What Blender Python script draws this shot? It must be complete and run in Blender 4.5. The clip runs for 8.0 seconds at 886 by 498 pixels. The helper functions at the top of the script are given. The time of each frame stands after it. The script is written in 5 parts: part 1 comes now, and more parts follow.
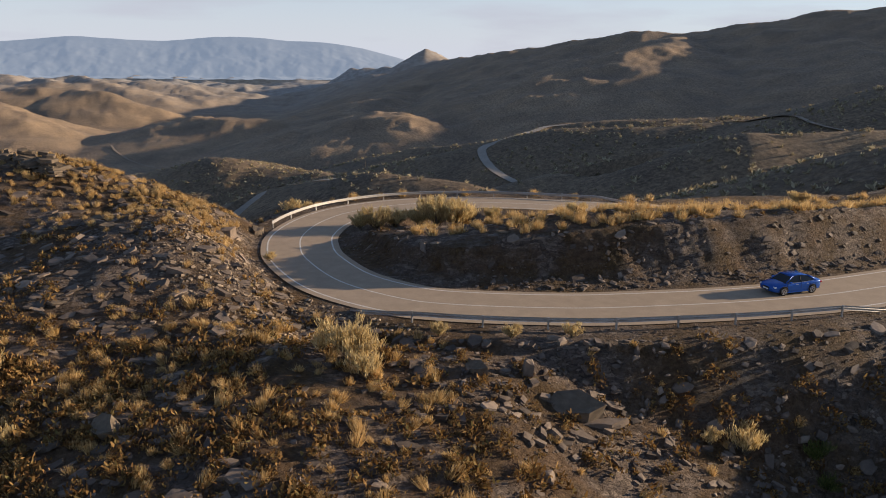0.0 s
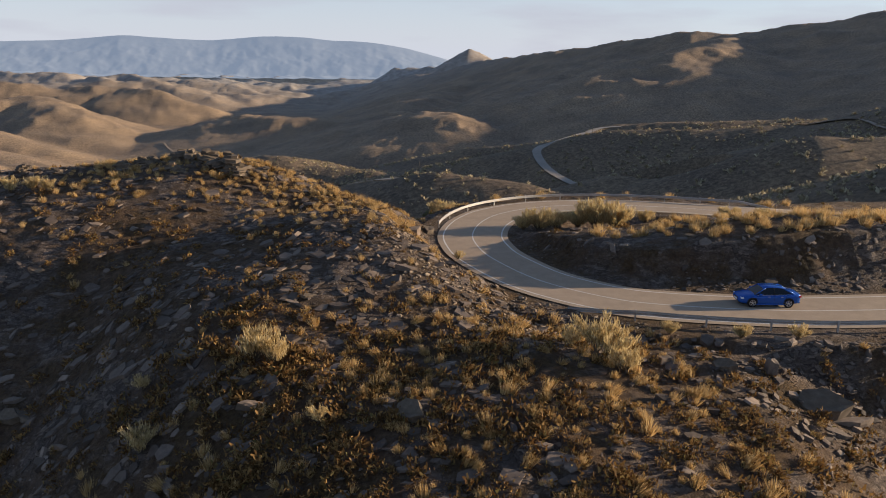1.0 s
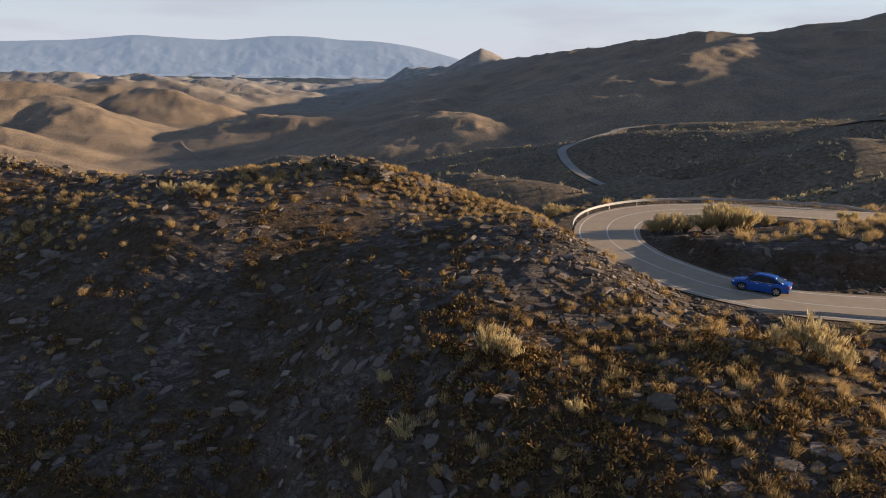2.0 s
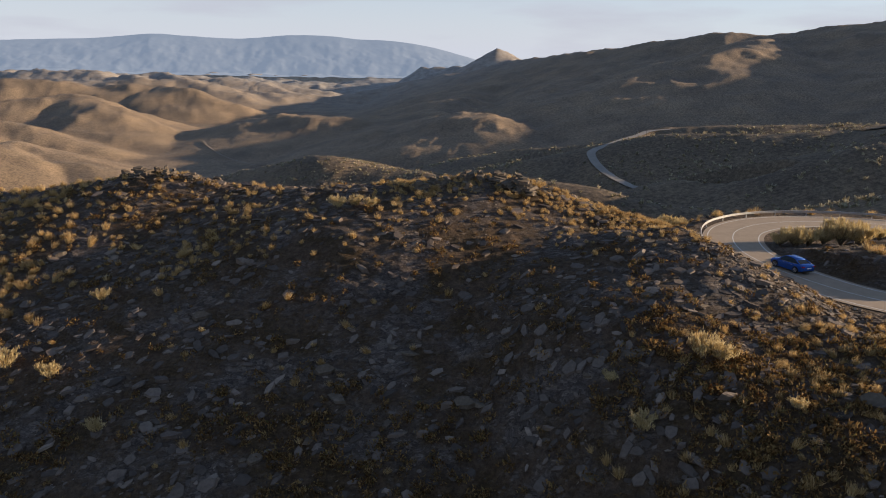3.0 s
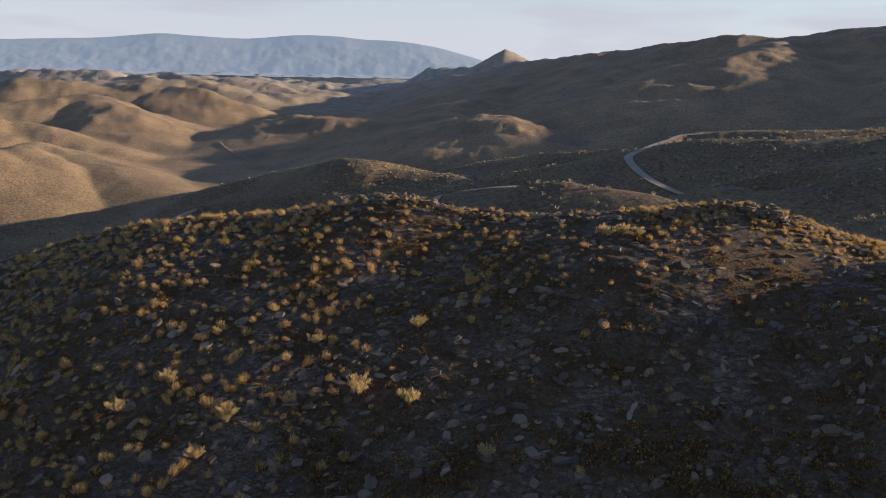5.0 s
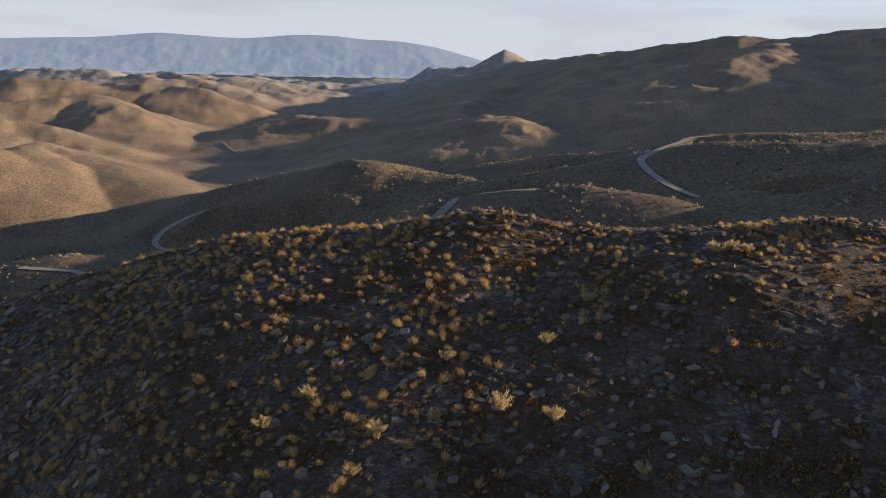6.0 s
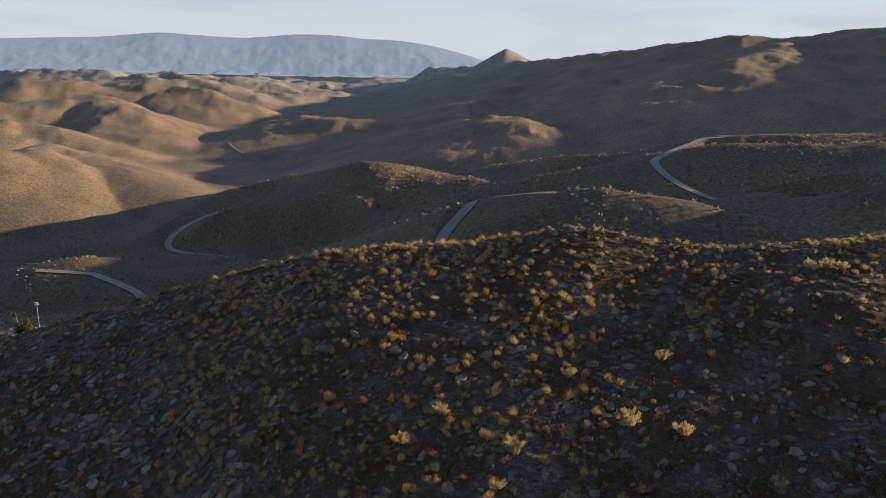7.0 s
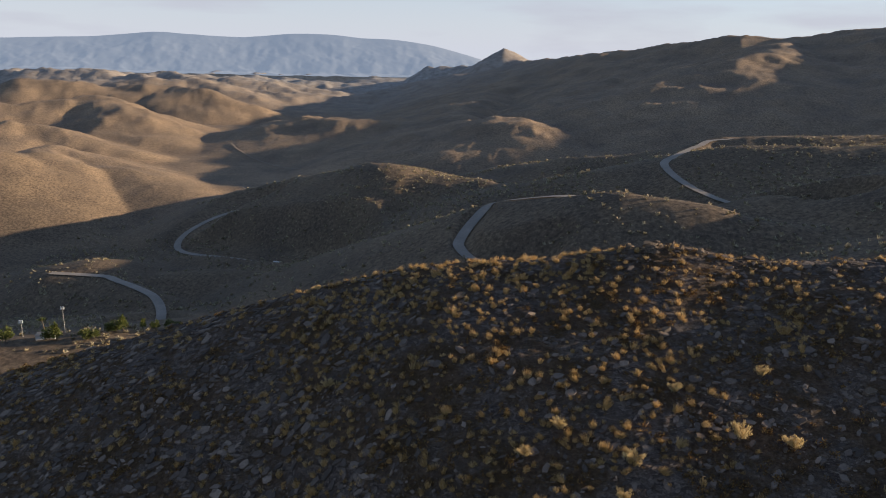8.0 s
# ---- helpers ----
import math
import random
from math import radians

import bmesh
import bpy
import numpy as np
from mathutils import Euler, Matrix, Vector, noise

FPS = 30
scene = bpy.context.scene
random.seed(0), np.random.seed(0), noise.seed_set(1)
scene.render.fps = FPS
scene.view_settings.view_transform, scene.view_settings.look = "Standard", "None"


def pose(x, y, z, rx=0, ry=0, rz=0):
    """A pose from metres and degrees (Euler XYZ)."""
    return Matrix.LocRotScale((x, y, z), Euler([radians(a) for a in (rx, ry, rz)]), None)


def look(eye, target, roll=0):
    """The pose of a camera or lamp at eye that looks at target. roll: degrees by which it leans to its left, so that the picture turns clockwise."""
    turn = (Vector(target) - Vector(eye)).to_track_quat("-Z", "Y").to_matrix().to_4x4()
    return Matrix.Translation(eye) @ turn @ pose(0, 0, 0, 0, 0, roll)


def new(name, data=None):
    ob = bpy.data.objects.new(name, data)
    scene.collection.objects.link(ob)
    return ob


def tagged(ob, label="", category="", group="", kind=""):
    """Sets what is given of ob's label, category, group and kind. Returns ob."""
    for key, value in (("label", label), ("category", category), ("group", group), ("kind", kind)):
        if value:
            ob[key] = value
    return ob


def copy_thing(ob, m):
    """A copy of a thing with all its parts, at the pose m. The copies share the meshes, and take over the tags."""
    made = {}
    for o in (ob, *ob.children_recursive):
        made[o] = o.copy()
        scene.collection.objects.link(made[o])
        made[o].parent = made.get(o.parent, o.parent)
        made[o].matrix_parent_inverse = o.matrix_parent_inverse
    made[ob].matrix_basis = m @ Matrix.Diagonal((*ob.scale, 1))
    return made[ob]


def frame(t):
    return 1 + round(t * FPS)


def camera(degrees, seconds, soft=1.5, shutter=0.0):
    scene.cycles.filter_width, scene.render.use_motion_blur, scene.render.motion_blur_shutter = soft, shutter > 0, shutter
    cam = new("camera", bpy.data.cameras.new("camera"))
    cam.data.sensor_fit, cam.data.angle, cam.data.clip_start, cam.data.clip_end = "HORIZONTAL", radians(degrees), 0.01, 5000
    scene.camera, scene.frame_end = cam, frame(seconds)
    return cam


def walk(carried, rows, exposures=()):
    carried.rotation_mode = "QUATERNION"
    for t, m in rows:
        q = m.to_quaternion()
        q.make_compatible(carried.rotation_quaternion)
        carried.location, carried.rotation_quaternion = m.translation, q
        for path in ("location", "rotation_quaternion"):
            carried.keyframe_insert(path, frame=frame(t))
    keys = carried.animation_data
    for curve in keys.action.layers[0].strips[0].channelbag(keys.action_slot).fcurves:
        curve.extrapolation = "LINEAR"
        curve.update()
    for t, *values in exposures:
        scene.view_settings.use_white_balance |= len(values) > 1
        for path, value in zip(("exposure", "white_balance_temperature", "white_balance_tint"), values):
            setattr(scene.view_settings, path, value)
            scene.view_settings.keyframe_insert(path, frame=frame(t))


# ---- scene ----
cam = camera(61.8, 8.0, 1.0)
PATH = [
    (0, (-4.833, -0.834, 15.807), (-4.631, 1.091, 15.304), 0.8),
    (0.5, (-11.099, -1.381, 16.011), (-10.956, 0.549, 15.507), 0.9),
    (1, (-17.943, -2.359, 16.304), (-17.842, -0.426, 15.799), 1.0),
    (1.5, (-24.46, -3.392, 16.631), (-24.365, -1.459, 16.125), 1.0),
    (2, (-31.786, -4.789, 17.201), (-31.708, -2.856, 16.694), 1.0),
    (3.5, (-55.577, -12.18, 20.789), (-55.535, -10.247, 20.279), 1.3),
    (4, (-63.846, -12.082, 21.161), (-63.805, -10.148, 20.651), 1.3),
    (4.5, (-71.29, -12.547, 21.858), (-71.247, -10.613, 21.348), 1.3),
    (5, (-79.145, -13.357, 23.247), (-79.098, -11.424, 22.737), 1.4),
    (6.5, (-100.279, -14.761, 26.455), (-100.219, -12.829, 25.943), 1.5),
    (7, (-107.206, -16.299, 28.209), (-107.146, -14.367, 27.695), 1.4),
    (7.5, (-113.752, -17.68, 29.755), (-113.686, -15.749, 29.24), 1.4),
    (8, (-121.112, -19.526, 31.63), (-121.04, -17.595, 31.113), 1.4),
]
walk(cam, [(t, look(eye, target, roll)) for t, eye, target, roll in PATH])

# ---- world, sun and exposure ----
SUN_AZ, SUN_EL = 8.0, 11.3      # degrees: azimuth from +x towards +y, elevation
world = bpy.data.worlds.new("sky")
scene.world = world
world.use_nodes = True
wn = world.node_tree.nodes
wn.clear()
wl = world.node_tree.links
sky = wn.new("ShaderNodeTexSky")
sky.sky_type, sky.sun_disc = "NISHITA", False
sky.sun_elevation, sky.sun_rotation = radians(SUN_EL), radians(90 - SUN_AZ)
sky.altitude, sky.air_density, sky.dust_density, sky.ozone_density = 900, 1.0, 0.4, 3.0
dome = wn.new("ShaderNodeTexCoord").outputs["Generated"]
up = wn.new("ShaderNodeSeparateXYZ")
wl.new(dome, up.inputs[0])
pale = wn.new("ShaderNodeValToRGB")           # the pale band of haze that lies over the horizon
for e, (p, v) in zip(pale.color_ramp.elements, ((0.0, 0.92), (0.26, 0.05))):
    e.position, e.color = p, (v, v, v, 1)
wl.new(up.outputs[2], pale.inputs[0])
haze = wn.new("ShaderNodeMix")
haze.data_type = "RGBA"
haze.inputs[7].default_value = (3.85, 4.15, 4.85, 1)
wl.new(pale.outputs[0], haze.inputs[0])
wl.new(sky.outputs[0], haze.inputs[6])
stretch = wn.new("ShaderNodeMapping")
stretch.inputs["Scale"].default_value = (1.6, 1.6, 9.0)
stretch.inputs["Location"].default_value = (0.35, 0.1, 0.0)
wl.new(dome, stretch.inputs[0])
puff = wn.new("ShaderNodeTexNoise")
puff.inputs["Scale"].default_value, puff.inputs["Detail"].default_value = 2.2, 6.0
wl.new(stretch.outputs[0], puff.inputs["Vector"])
thick = wn.new("ShaderNodeValToRGB")
for e, (p, v) in zip(thick.color_ramp.elements, ((0.52, 0.0), (0.68, 0.6))):
    e.position, e.color = p, (v, v, v, 1)
wl.new(puff.outputs["Fac"], thick.inputs[0])
cloud = wn.new("ShaderNodeMix")
cloud.data_type = "RGBA"
cloud.inputs[7].default_value = (3.2, 3.3, 3.9, 1)
wl.new(thick.outputs[0], cloud.inputs[0])
wl.new(haze.outputs[2], cloud.inputs[6])
bg = wn.new("ShaderNodeBackground")
bg.inputs["Strength"].default_value = 0.085
wo = wn.new("ShaderNodeOutputWorld")
wl.new(cloud.outputs[2], bg.inputs[0])
wl.new(bg.outputs[0], wo.inputs[0])
sun = new("sun", bpy.data.lights.new("sun", "SUN"))
sun.data.energy, sun.data.angle, sun.data.color = 4.6, radians(0.6), (1.0, 0.80, 0.56)
to_sun = Vector((math.cos(radians(SUN_EL)) * math.cos(radians(SUN_AZ)), math.cos(radians(SUN_EL)) * math.sin(radians(SUN_AZ)), math.sin(radians(SUN_EL))))
sun.matrix_basis = look((60, 40, 60), Vector((60, 40, 60)) - to_sun)
scene.view_settings.exposure = 0.95
scene.view_settings.use_white_balance = True
scene.view_settings.white_balance_temperature, scene.view_settings.white_balance_tint = 6600, 12


# ---- materials ----
def mat(name, rough=0.9, metal=0.0):
    m = bpy.data.materials.new(name)
    m.use_nodes = True
    b = m.node_tree.nodes["Principled BSDF"]
    b.inputs["Roughness"].default_value, b.inputs["Metallic"].default_value = rough, metal
    b.inputs["Specular IOR Level"].default_value = 0.25
    return m, m.node_tree, b


def noise_node(nt, scale, detail=6.0, rough=0.6, vec=None):
    n = nt.nodes.new("ShaderNodeTexNoise")
    n.inputs["Scale"].default_value, n.inputs["Detail"].default_value, n.inputs["Roughness"].default_value = scale, detail, rough
    if vec is not None:
        nt.links.new(vec, n.inputs["Vector"])
    return n.outputs["Fac"]


def ramp(nt, fac, stops):
    r = nt.nodes.new("ShaderNodeValToRGB")
    while len(r.color_ramp.elements) < len(stops):
        r.color_ramp.elements.new(0.5)
    for e, (p, c) in zip(r.color_ramp.elements, stops):
        e.position, e.color = p, (*c, 1)
    nt.links.new(fac, r.inputs[0])
    return r.outputs[0]


def mixc(nt, fac, a, b, mode="MIX"):
    m = nt.nodes.new("ShaderNodeMix")
    m.data_type, m.blend_type = "RGBA", mode
    for sock, v in ((m.inputs[0], fac), (m.inputs[6], a), (m.inputs[7], b)):
        if isinstance(v, bpy.types.NodeSocket):
            nt.links.new(v, sock)
        else:
            sock.default_value = v if isinstance(v, float) else (*v, 1)
    return m.outputs[2]


def maths(nt, op, a, b=0.0, clamp=False):
    m = nt.nodes.new("ShaderNodeMath")
    m.operation, m.use_clamp = op, clamp
    for sock, v in ((m.inputs[0], a), (m.inputs[1], b)):
        if isinstance(v, bpy.types.NodeSocket):
            nt.links.new(v, sock)
        else:
            sock.default_value = v
    return m.outputs[0]


def bump(nt, b, height, strength=0.5, dist=0.05):
    n = nt.nodes.new("ShaderNodeBump")
    n.inputs["Strength"].default_value, n.inputs["Distance"].default_value = strength, dist
    nt.links.new(height, n.inputs["Height"])
    nt.links.new(n.outputs[0], b.inputs["Normal"])


def where(nt):
    return nt.nodes.new("ShaderNodeNewGeometry").outputs["Position"]


def plain(name, colour, rough=0.6, metal=0.0, grain=12.0, vary=0.25):
    """A surface of one colour with two scales of mottling."""
    m, nt, b = mat(name, rough, metal)
    tc = nt.nodes.new("ShaderNodeTexCoord").outputs["Object"]
    f = maths(nt, "MULTIPLY", noise_node(nt, grain, 6, 0.65, tc), noise_node(nt, grain * 0.13, 3, 0.5, tc))
    lo, hi = tuple(c * (1 - vary) for c in colour), tuple(min(1, c * (1 + vary)) for c in colour)
    nt.links.new(ramp(nt, f, [(0.1, lo), (0.45, hi)]), b.inputs["Base Color"])
    bump(nt, b, f, 0.2, 0.01)
    return m


def span(nt, value, lo, hi):
    """0 to 1 as a value goes from lo to hi."""
    r = nt.nodes.new("ShaderNodeMapRange")
    r.inputs[1].default_value, r.inputs[2].default_value = lo, hi
    nt.links.new(value, r.inputs[0])
    return r.outputs[0]


def voronoi(nt, vec, scale, feature):
    v = nt.nodes.new("ShaderNodeTexVoronoi")
    v.feature = feature
    v.inputs["Scale"].default_value = scale
    nt.links.new(vec, v.inputs["Vector"])
    return v


def ground_material():
    m, nt, b = mat("dry_hillside_soil", 0.95)
    p = where(nt)
    sep = nt.nodes.new("ShaderNodeSeparateXYZ")
    nt.links.new(p, sep.inputs[0])
    # the slope close by: brown soil and litter between sheets of cracked slate
    soil = ramp(nt, noise_node(nt, 1.6, 9, 0.75, p), [(0.3, (0.040, 0.024, 0.014)), (0.5, (0.100, 0.063, 0.038)), (0.7, (0.19, 0.124, 0.076))])
    litter = ramp(nt, noise_node(nt, 3.2, 7, 0.75, p), [(0.3, (0.028, 0.016, 0.007)), (0.55, (0.085, 0.051, 0.021)), (0.78, (0.18, 0.11, 0.046))])
    warp = nt.nodes.new("ShaderNodeVectorMath")
    warp.operation = "MULTIPLY"
    warp.inputs[1].default_value = (0.8, 1.5, 2.6)
    bent = nt.nodes.new("ShaderNodeVectorMath")     # uneven joints: the places are stirred a little
    bent.operation = "MULTIPLY_ADD"
    stir = nt.nodes.new("ShaderNodeTexNoise")
    stir.inputs["Scale"].default_value, stir.inputs["Detail"].default_value = 0.9, 5.0
    nt.links.new(p, stir.inputs["Vector"])
    bent.inputs[1].default_value = (1.6, 1.6, 1.0)
    nt.links.new(stir.outputs["Color"], bent.inputs[0])
    nt.links.new(p, bent.inputs[2])
    nt.links.new(bent.outputs[0], warp.inputs[0])
    cells, cracks = voronoi(nt, warp.outputs[0], 1.5, "F1"), voronoi(nt, warp.outputs[0], 1.5, "DISTANCE_TO_EDGE")
    small = voronoi(nt, warp.outputs[0], 4.5, "F1")
    plate = nt.nodes.new("ShaderNodeSeparateColor")
    nt.links.new(cells.outputs["Color"], plate.inputs[0])
    chip = nt.nodes.new("ShaderNodeSeparateColor")
    nt.links.new(small.outputs["Color"], chip.inputs[0])
    tone = maths(nt, "ADD", maths(nt, "MULTIPLY", plate.outputs[0], 0.55), maths(nt, "MULTIPLY", chip.outputs[1], 0.45))
    slate = ramp(nt, tone, [(0.15, (0.062, 0.046, 0.038)), (0.55, (0.140, 0.108, 0.088)), (0.9, (0.235, 0.183, 0.145))])
    slate = mixc(nt, ramp(nt, cracks.outputs["Distance"], [(0.0, (0.55, 0.55, 0.55)), (0.05, (0, 0, 0))]), slate, (0.028, 0.021, 0.017))
    bare = ramp(nt, noise_node(nt, 0.13, 9, 0.74, p), [(0.46, (0, 0, 0)), (0.58, (1, 1, 1))])
    grown = ramp(nt, noise_node(nt, 0.3, 8, 0.72, p), [(0.44, (0, 0, 0)), (0.58, (1, 1, 1))])
    near = mixc(nt, bare, mixc(nt, grown, soil, litter), slate)
    # dry scrub on the hills beyond, in clumps of a few metres, and the plain at their foot, paled by painted haze
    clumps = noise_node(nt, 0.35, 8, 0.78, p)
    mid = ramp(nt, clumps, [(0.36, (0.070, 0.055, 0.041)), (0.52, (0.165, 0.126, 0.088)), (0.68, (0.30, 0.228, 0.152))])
    # lighter than mid: the lift of distance haze is put into the colour
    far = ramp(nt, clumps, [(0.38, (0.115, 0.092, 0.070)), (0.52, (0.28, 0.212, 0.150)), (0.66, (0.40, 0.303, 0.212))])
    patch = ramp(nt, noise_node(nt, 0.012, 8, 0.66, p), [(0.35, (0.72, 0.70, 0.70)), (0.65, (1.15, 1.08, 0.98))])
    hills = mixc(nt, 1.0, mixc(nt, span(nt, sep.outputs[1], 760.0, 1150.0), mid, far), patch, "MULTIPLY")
    # grey, pale tone that paints haze onto the farthest hills and the plain
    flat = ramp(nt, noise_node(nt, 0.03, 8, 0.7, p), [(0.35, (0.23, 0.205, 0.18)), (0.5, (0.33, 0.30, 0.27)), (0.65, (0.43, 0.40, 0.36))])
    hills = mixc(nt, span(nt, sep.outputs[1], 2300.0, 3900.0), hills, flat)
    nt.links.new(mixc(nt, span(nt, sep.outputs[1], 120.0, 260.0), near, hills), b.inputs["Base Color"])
    rock = maths(nt, "ADD", maths(nt, "MULTIPLY", tone, 0.9), maths(nt, "MINIMUM", maths(nt, "MULTIPLY", cracks.outputs["Distance"], 4.0), 0.22))
    rough = maths(nt, "ADD", noise_node(nt, 3.0, 9, 0.78, p), noise_node(nt, 0.3, 8, 0.7, p))
    bump(nt, b, maths(nt, "ADD", rough, maths(nt, "MULTIPLY", rock, maths(nt, "SUBTRACT", 1.0, span(nt, sep.outputs[1], 90.0, 200.0)))), 0.9, 0.32)
    return m


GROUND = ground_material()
ASPHALT = plain("worn_asphalt", (0.35, 0.268, 0.192), 0.9, 0, 9.0, 0.15)
DIRT = plain("pale_dirt", (0.27, 0.21, 0.155), 0.95, 0, 0.6, 0.25)
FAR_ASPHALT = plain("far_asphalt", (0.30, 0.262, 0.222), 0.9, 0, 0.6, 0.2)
LINE = plain("road_paint", (0.62, 0.58, 0.52), 0.7, 0, 6.0, 0.15)
STEEL = plain("galvanised_steel", (0.42, 0.40, 0.38), 0.5, 0.6, 5.0, 0.2)
PAINT = plain("blue_car_paint", (0.018, 0.088, 0.36), 0.22, 0.25, 2.0, 0.05)

# ---- the lie of the land: crests (x, y, z) and the fall of their sides ----
def seg_field(X, Y, pts):
    """Distance from each place to a line of points, the line's height there, the way along it, and the side (+ left)."""
    best = np.full(X.shape, 1e9)
    zz, ss, side = np.zeros(X.shape), np.zeros(X.shape), np.zeros(X.shape)
    run = 0.0
    for (x0, y0, z0), (x1, y1, z1) in zip(pts[:-1], pts[1:]):
        dx, dy = x1 - x0, y1 - y0
        ln = math.hypot(dx, dy)
        t = np.clip(((X - x0) * dx + (Y - y0) * dy) / (ln * ln), 0, 1)
        d = np.hypot(X - x0 - t * dx, Y - y0 - t * dy)
        m = d < best
        best = np.where(m, d, best)
        zz = np.where(m, z0 + t * (z1 - z0), zz)
        ss = np.where(m, run + t * ln, ss)
        side = np.where(m, dx * (Y - y0) - dy * (X - x0), side)
        run += ln
    return best, zz, ss, np.sign(side)


def spline(pts, n=8):
    """A smooth line through control points (Catmull-Rom)."""
    p = [np.array(q, float) for q in pts]
    p = [2 * p[0] - p[1]] + p + [2 * p[-1] - p[-2]]
    out = []
    for a, b, c, d in zip(p[:-3], p[1:-2], p[2:-1], p[3:]):
        for i in range(n):
            t = i / n
            out.append(0.5 * (2 * b + (c - a) * t + (2 * a - 5 * b + 4 * c - d) * t * t + (3 * b - a - 3 * c + d) * t ** 3))
    out.append(p[-2])
    return out


def crest(X, Y, pts, left, right, soft, reach=1e6):
    """The land that falls away from a crest line: the highest of what its pieces give."""
    line = spline(pts, 4)
    out = np.full(X.shape, -1e9)
    for (x0, y0, z0), (x1, y1, z1) in zip(line[:-1], line[1:]):
        dx, dy = x1 - x0, y1 - y0
        ln = math.hypot(dx, dy)
        t = np.clip(((X - x0) * dx + (Y - y0) * dy) / (ln * ln), 0, 1)
        d = np.hypot(X - x0 - t * dx, Y - y0 - t * dy)
        off = (dx * (Y - y0) - dy * (X - x0)) / ln
        k = right + (left - right) * np.clip(0.5 + off / (4 * soft), 0, 1)
        out = np.maximum(out, z0 + t * (z1 - z0) - k * (np.sqrt(d * d + soft * soft) - soft) - 0.03 * np.maximum(0, d - reach) ** 2)
    return out


def smax(a, b, k):
    h = np.clip(0.5 + 0.5 * (a - b) / k, 0, 1)
    return b + (a - b) * h + k * h * (1 - h)


def fbm(X, Y, size, octaves=5, gain=0.5, seed=0, ridged=False):
    """Smooth value noise in octaves, about -1 to 1."""
    total, amp, norm = np.zeros(X.shape), 1.0, 0.0
    for o in range(octaves):
        rng = np.random.RandomState(seed * 31 + o + 5)
        tab = rng.rand(256, 256)
        a = 0.6 * o + 0.3
        u = (X * math.cos(a) - Y * math.sin(a)) / size + 71.3 * o
        v = (X * math.sin(a) + Y * math.cos(a)) / size + 37.7 * o
        iu, iv = np.floor(u).astype(int), np.floor(v).astype(int)
        fu, fv = u - iu, v - iv
        fu, fv = fu * fu * (3 - 2 * fu), fv * fv * (3 - 2 * fv)
        g = lambda i, j: tab[i & 255, j & 255]
        n = (g(iu, iv) * (1 - fu) + g(iu + 1, iv) * fu) * (1 - fv) + (g(iu, iv + 1) * (1 - fu) + g(iu + 1, iv + 1) * fu) * fv
        n = 2 * n - 1
        total += amp * (1 - 2 * np.abs(n) if ridged else n)
        norm += amp
        amp, size = amp * gain, size * 0.5
    return total / norm


# the mountain road round the near bend, and the lower roads
BEND = [(120, 84, -1.3), (85, 70, -1.3), (60, 59.5, -1.3), (34.3, 50.8, -1.3), (24.1, 48.5, -1.3), (15.1, 47.7, -1.3), (8.9, 47.7, -1.3), (1.1, 49.0, -1.3), (-2.9, 50.9, -1.3), (-7.1, 55.2, -1.3),
        (-10, 61.5, -1.3), (-11.0, 66.0, -1.3), (-11.1, 71, -1.3), (-9.6, 76.9, -1.3), (-6.6, 81.8, -1.3), (-1.2, 85.6, -1.3), (6, 87.0, -1.3), (14, 86.0, -1.3), (24, 83.5, -1.4), (45, 82, -2.0), (80, 88, -3), (140, 110, -6)]
HILL_ROAD = [(90, 490, -84), (30, 468, -68), (-18, 448, -57.5), (-50, 468, -63.5), (-69, 485, -71), (-82, 470, -79), (-93, 440, -85), (-94, 425, -87), (-86, 405, -89), (-60, 380, -91)]
VALLEY_ROAD = [(-320, 850, -154), (-352, 822, -160), (-375, 790, -170), (-380, 765, -179), (-364, 745, -182), (-315, 718, -179), (-276, 692, -176), (-220, 660, -174)]
VILLAGE_ROAD = [(-430, 590, -158), (-383, 580, -157), (-368, 570, -157), (-338, 545, -157), (-322, 530, -159), (-308, 500, -162), (-300, 450, -165)]
CREST_ROAD = [(330, 690, -40), (193, 722, -48), (150, 690, -52), (110, 640, -56), (96, 619, -57), (89, 600, -59), (87, 560, -63), (91, 520, -66), (105, 485, -69), (150, 440, -75)]
ROADS = [(BEND, 3.55, 6.8, 0.8, 0.80), (HILL_ROAD, 3.6, 4.6, 0.6, 1.0), (VALLEY_ROAD, 3.8, 5.0, 0.5, 0.26), (VILLAGE_ROAD, 3.6, 5.0, 0.5, 0.8), (CREST_ROAD, 3.6, 4.8, 0.6, 1.0)]

MAIN_CREST = [(-15, 60, 0.4), (-18, 66, 1.2), (-27, 74, 2.6), (-38, 80, 4.5), (-50, 81, 3.9), (-61, 82, 3.1), (-72, 86, 2.4), (-84, 90, 2.7), (-98, 91, 0.6), (-118, 94, -2.0), (-140, 99, -8.6), (-161, 104, -16.3), (-185, 108, -24.5), (-230, 120, -42), (-300, 150, -80)]
# added rib, out of view, that keeps the sun off the embankment
UNSEEN_RIB = [(42, 8, 0.5), (39, 22, 1.2), (37, 31, 0.6), (36, 37.5, -1.8)]
SPUR = [(-22, 61, 3.0), (-20, 55, 2.3), (-16, 46.5, 0.7), (-11, 40.8, 0.0), (-6, 39.8, -0.9), (3, 40, -1.8)]
VERGE = [(16, 103, -5.2), (36, 110, -6), (58, 118, -6.8), (110, 132, -9)]
BANK = [(1, 71, -0.9), (8, 64.5, 0.7), (14, 61, 2.5), (21, 59.6, 3.1), (30, 59.3, 3.1), (45, 61, 2.9), (70, 72, 3.2), (110, 92, 4)]
NEAR_FLANK = [(32, 41, -2.4), (90, 50, -2.4), (200, 60, -4)]
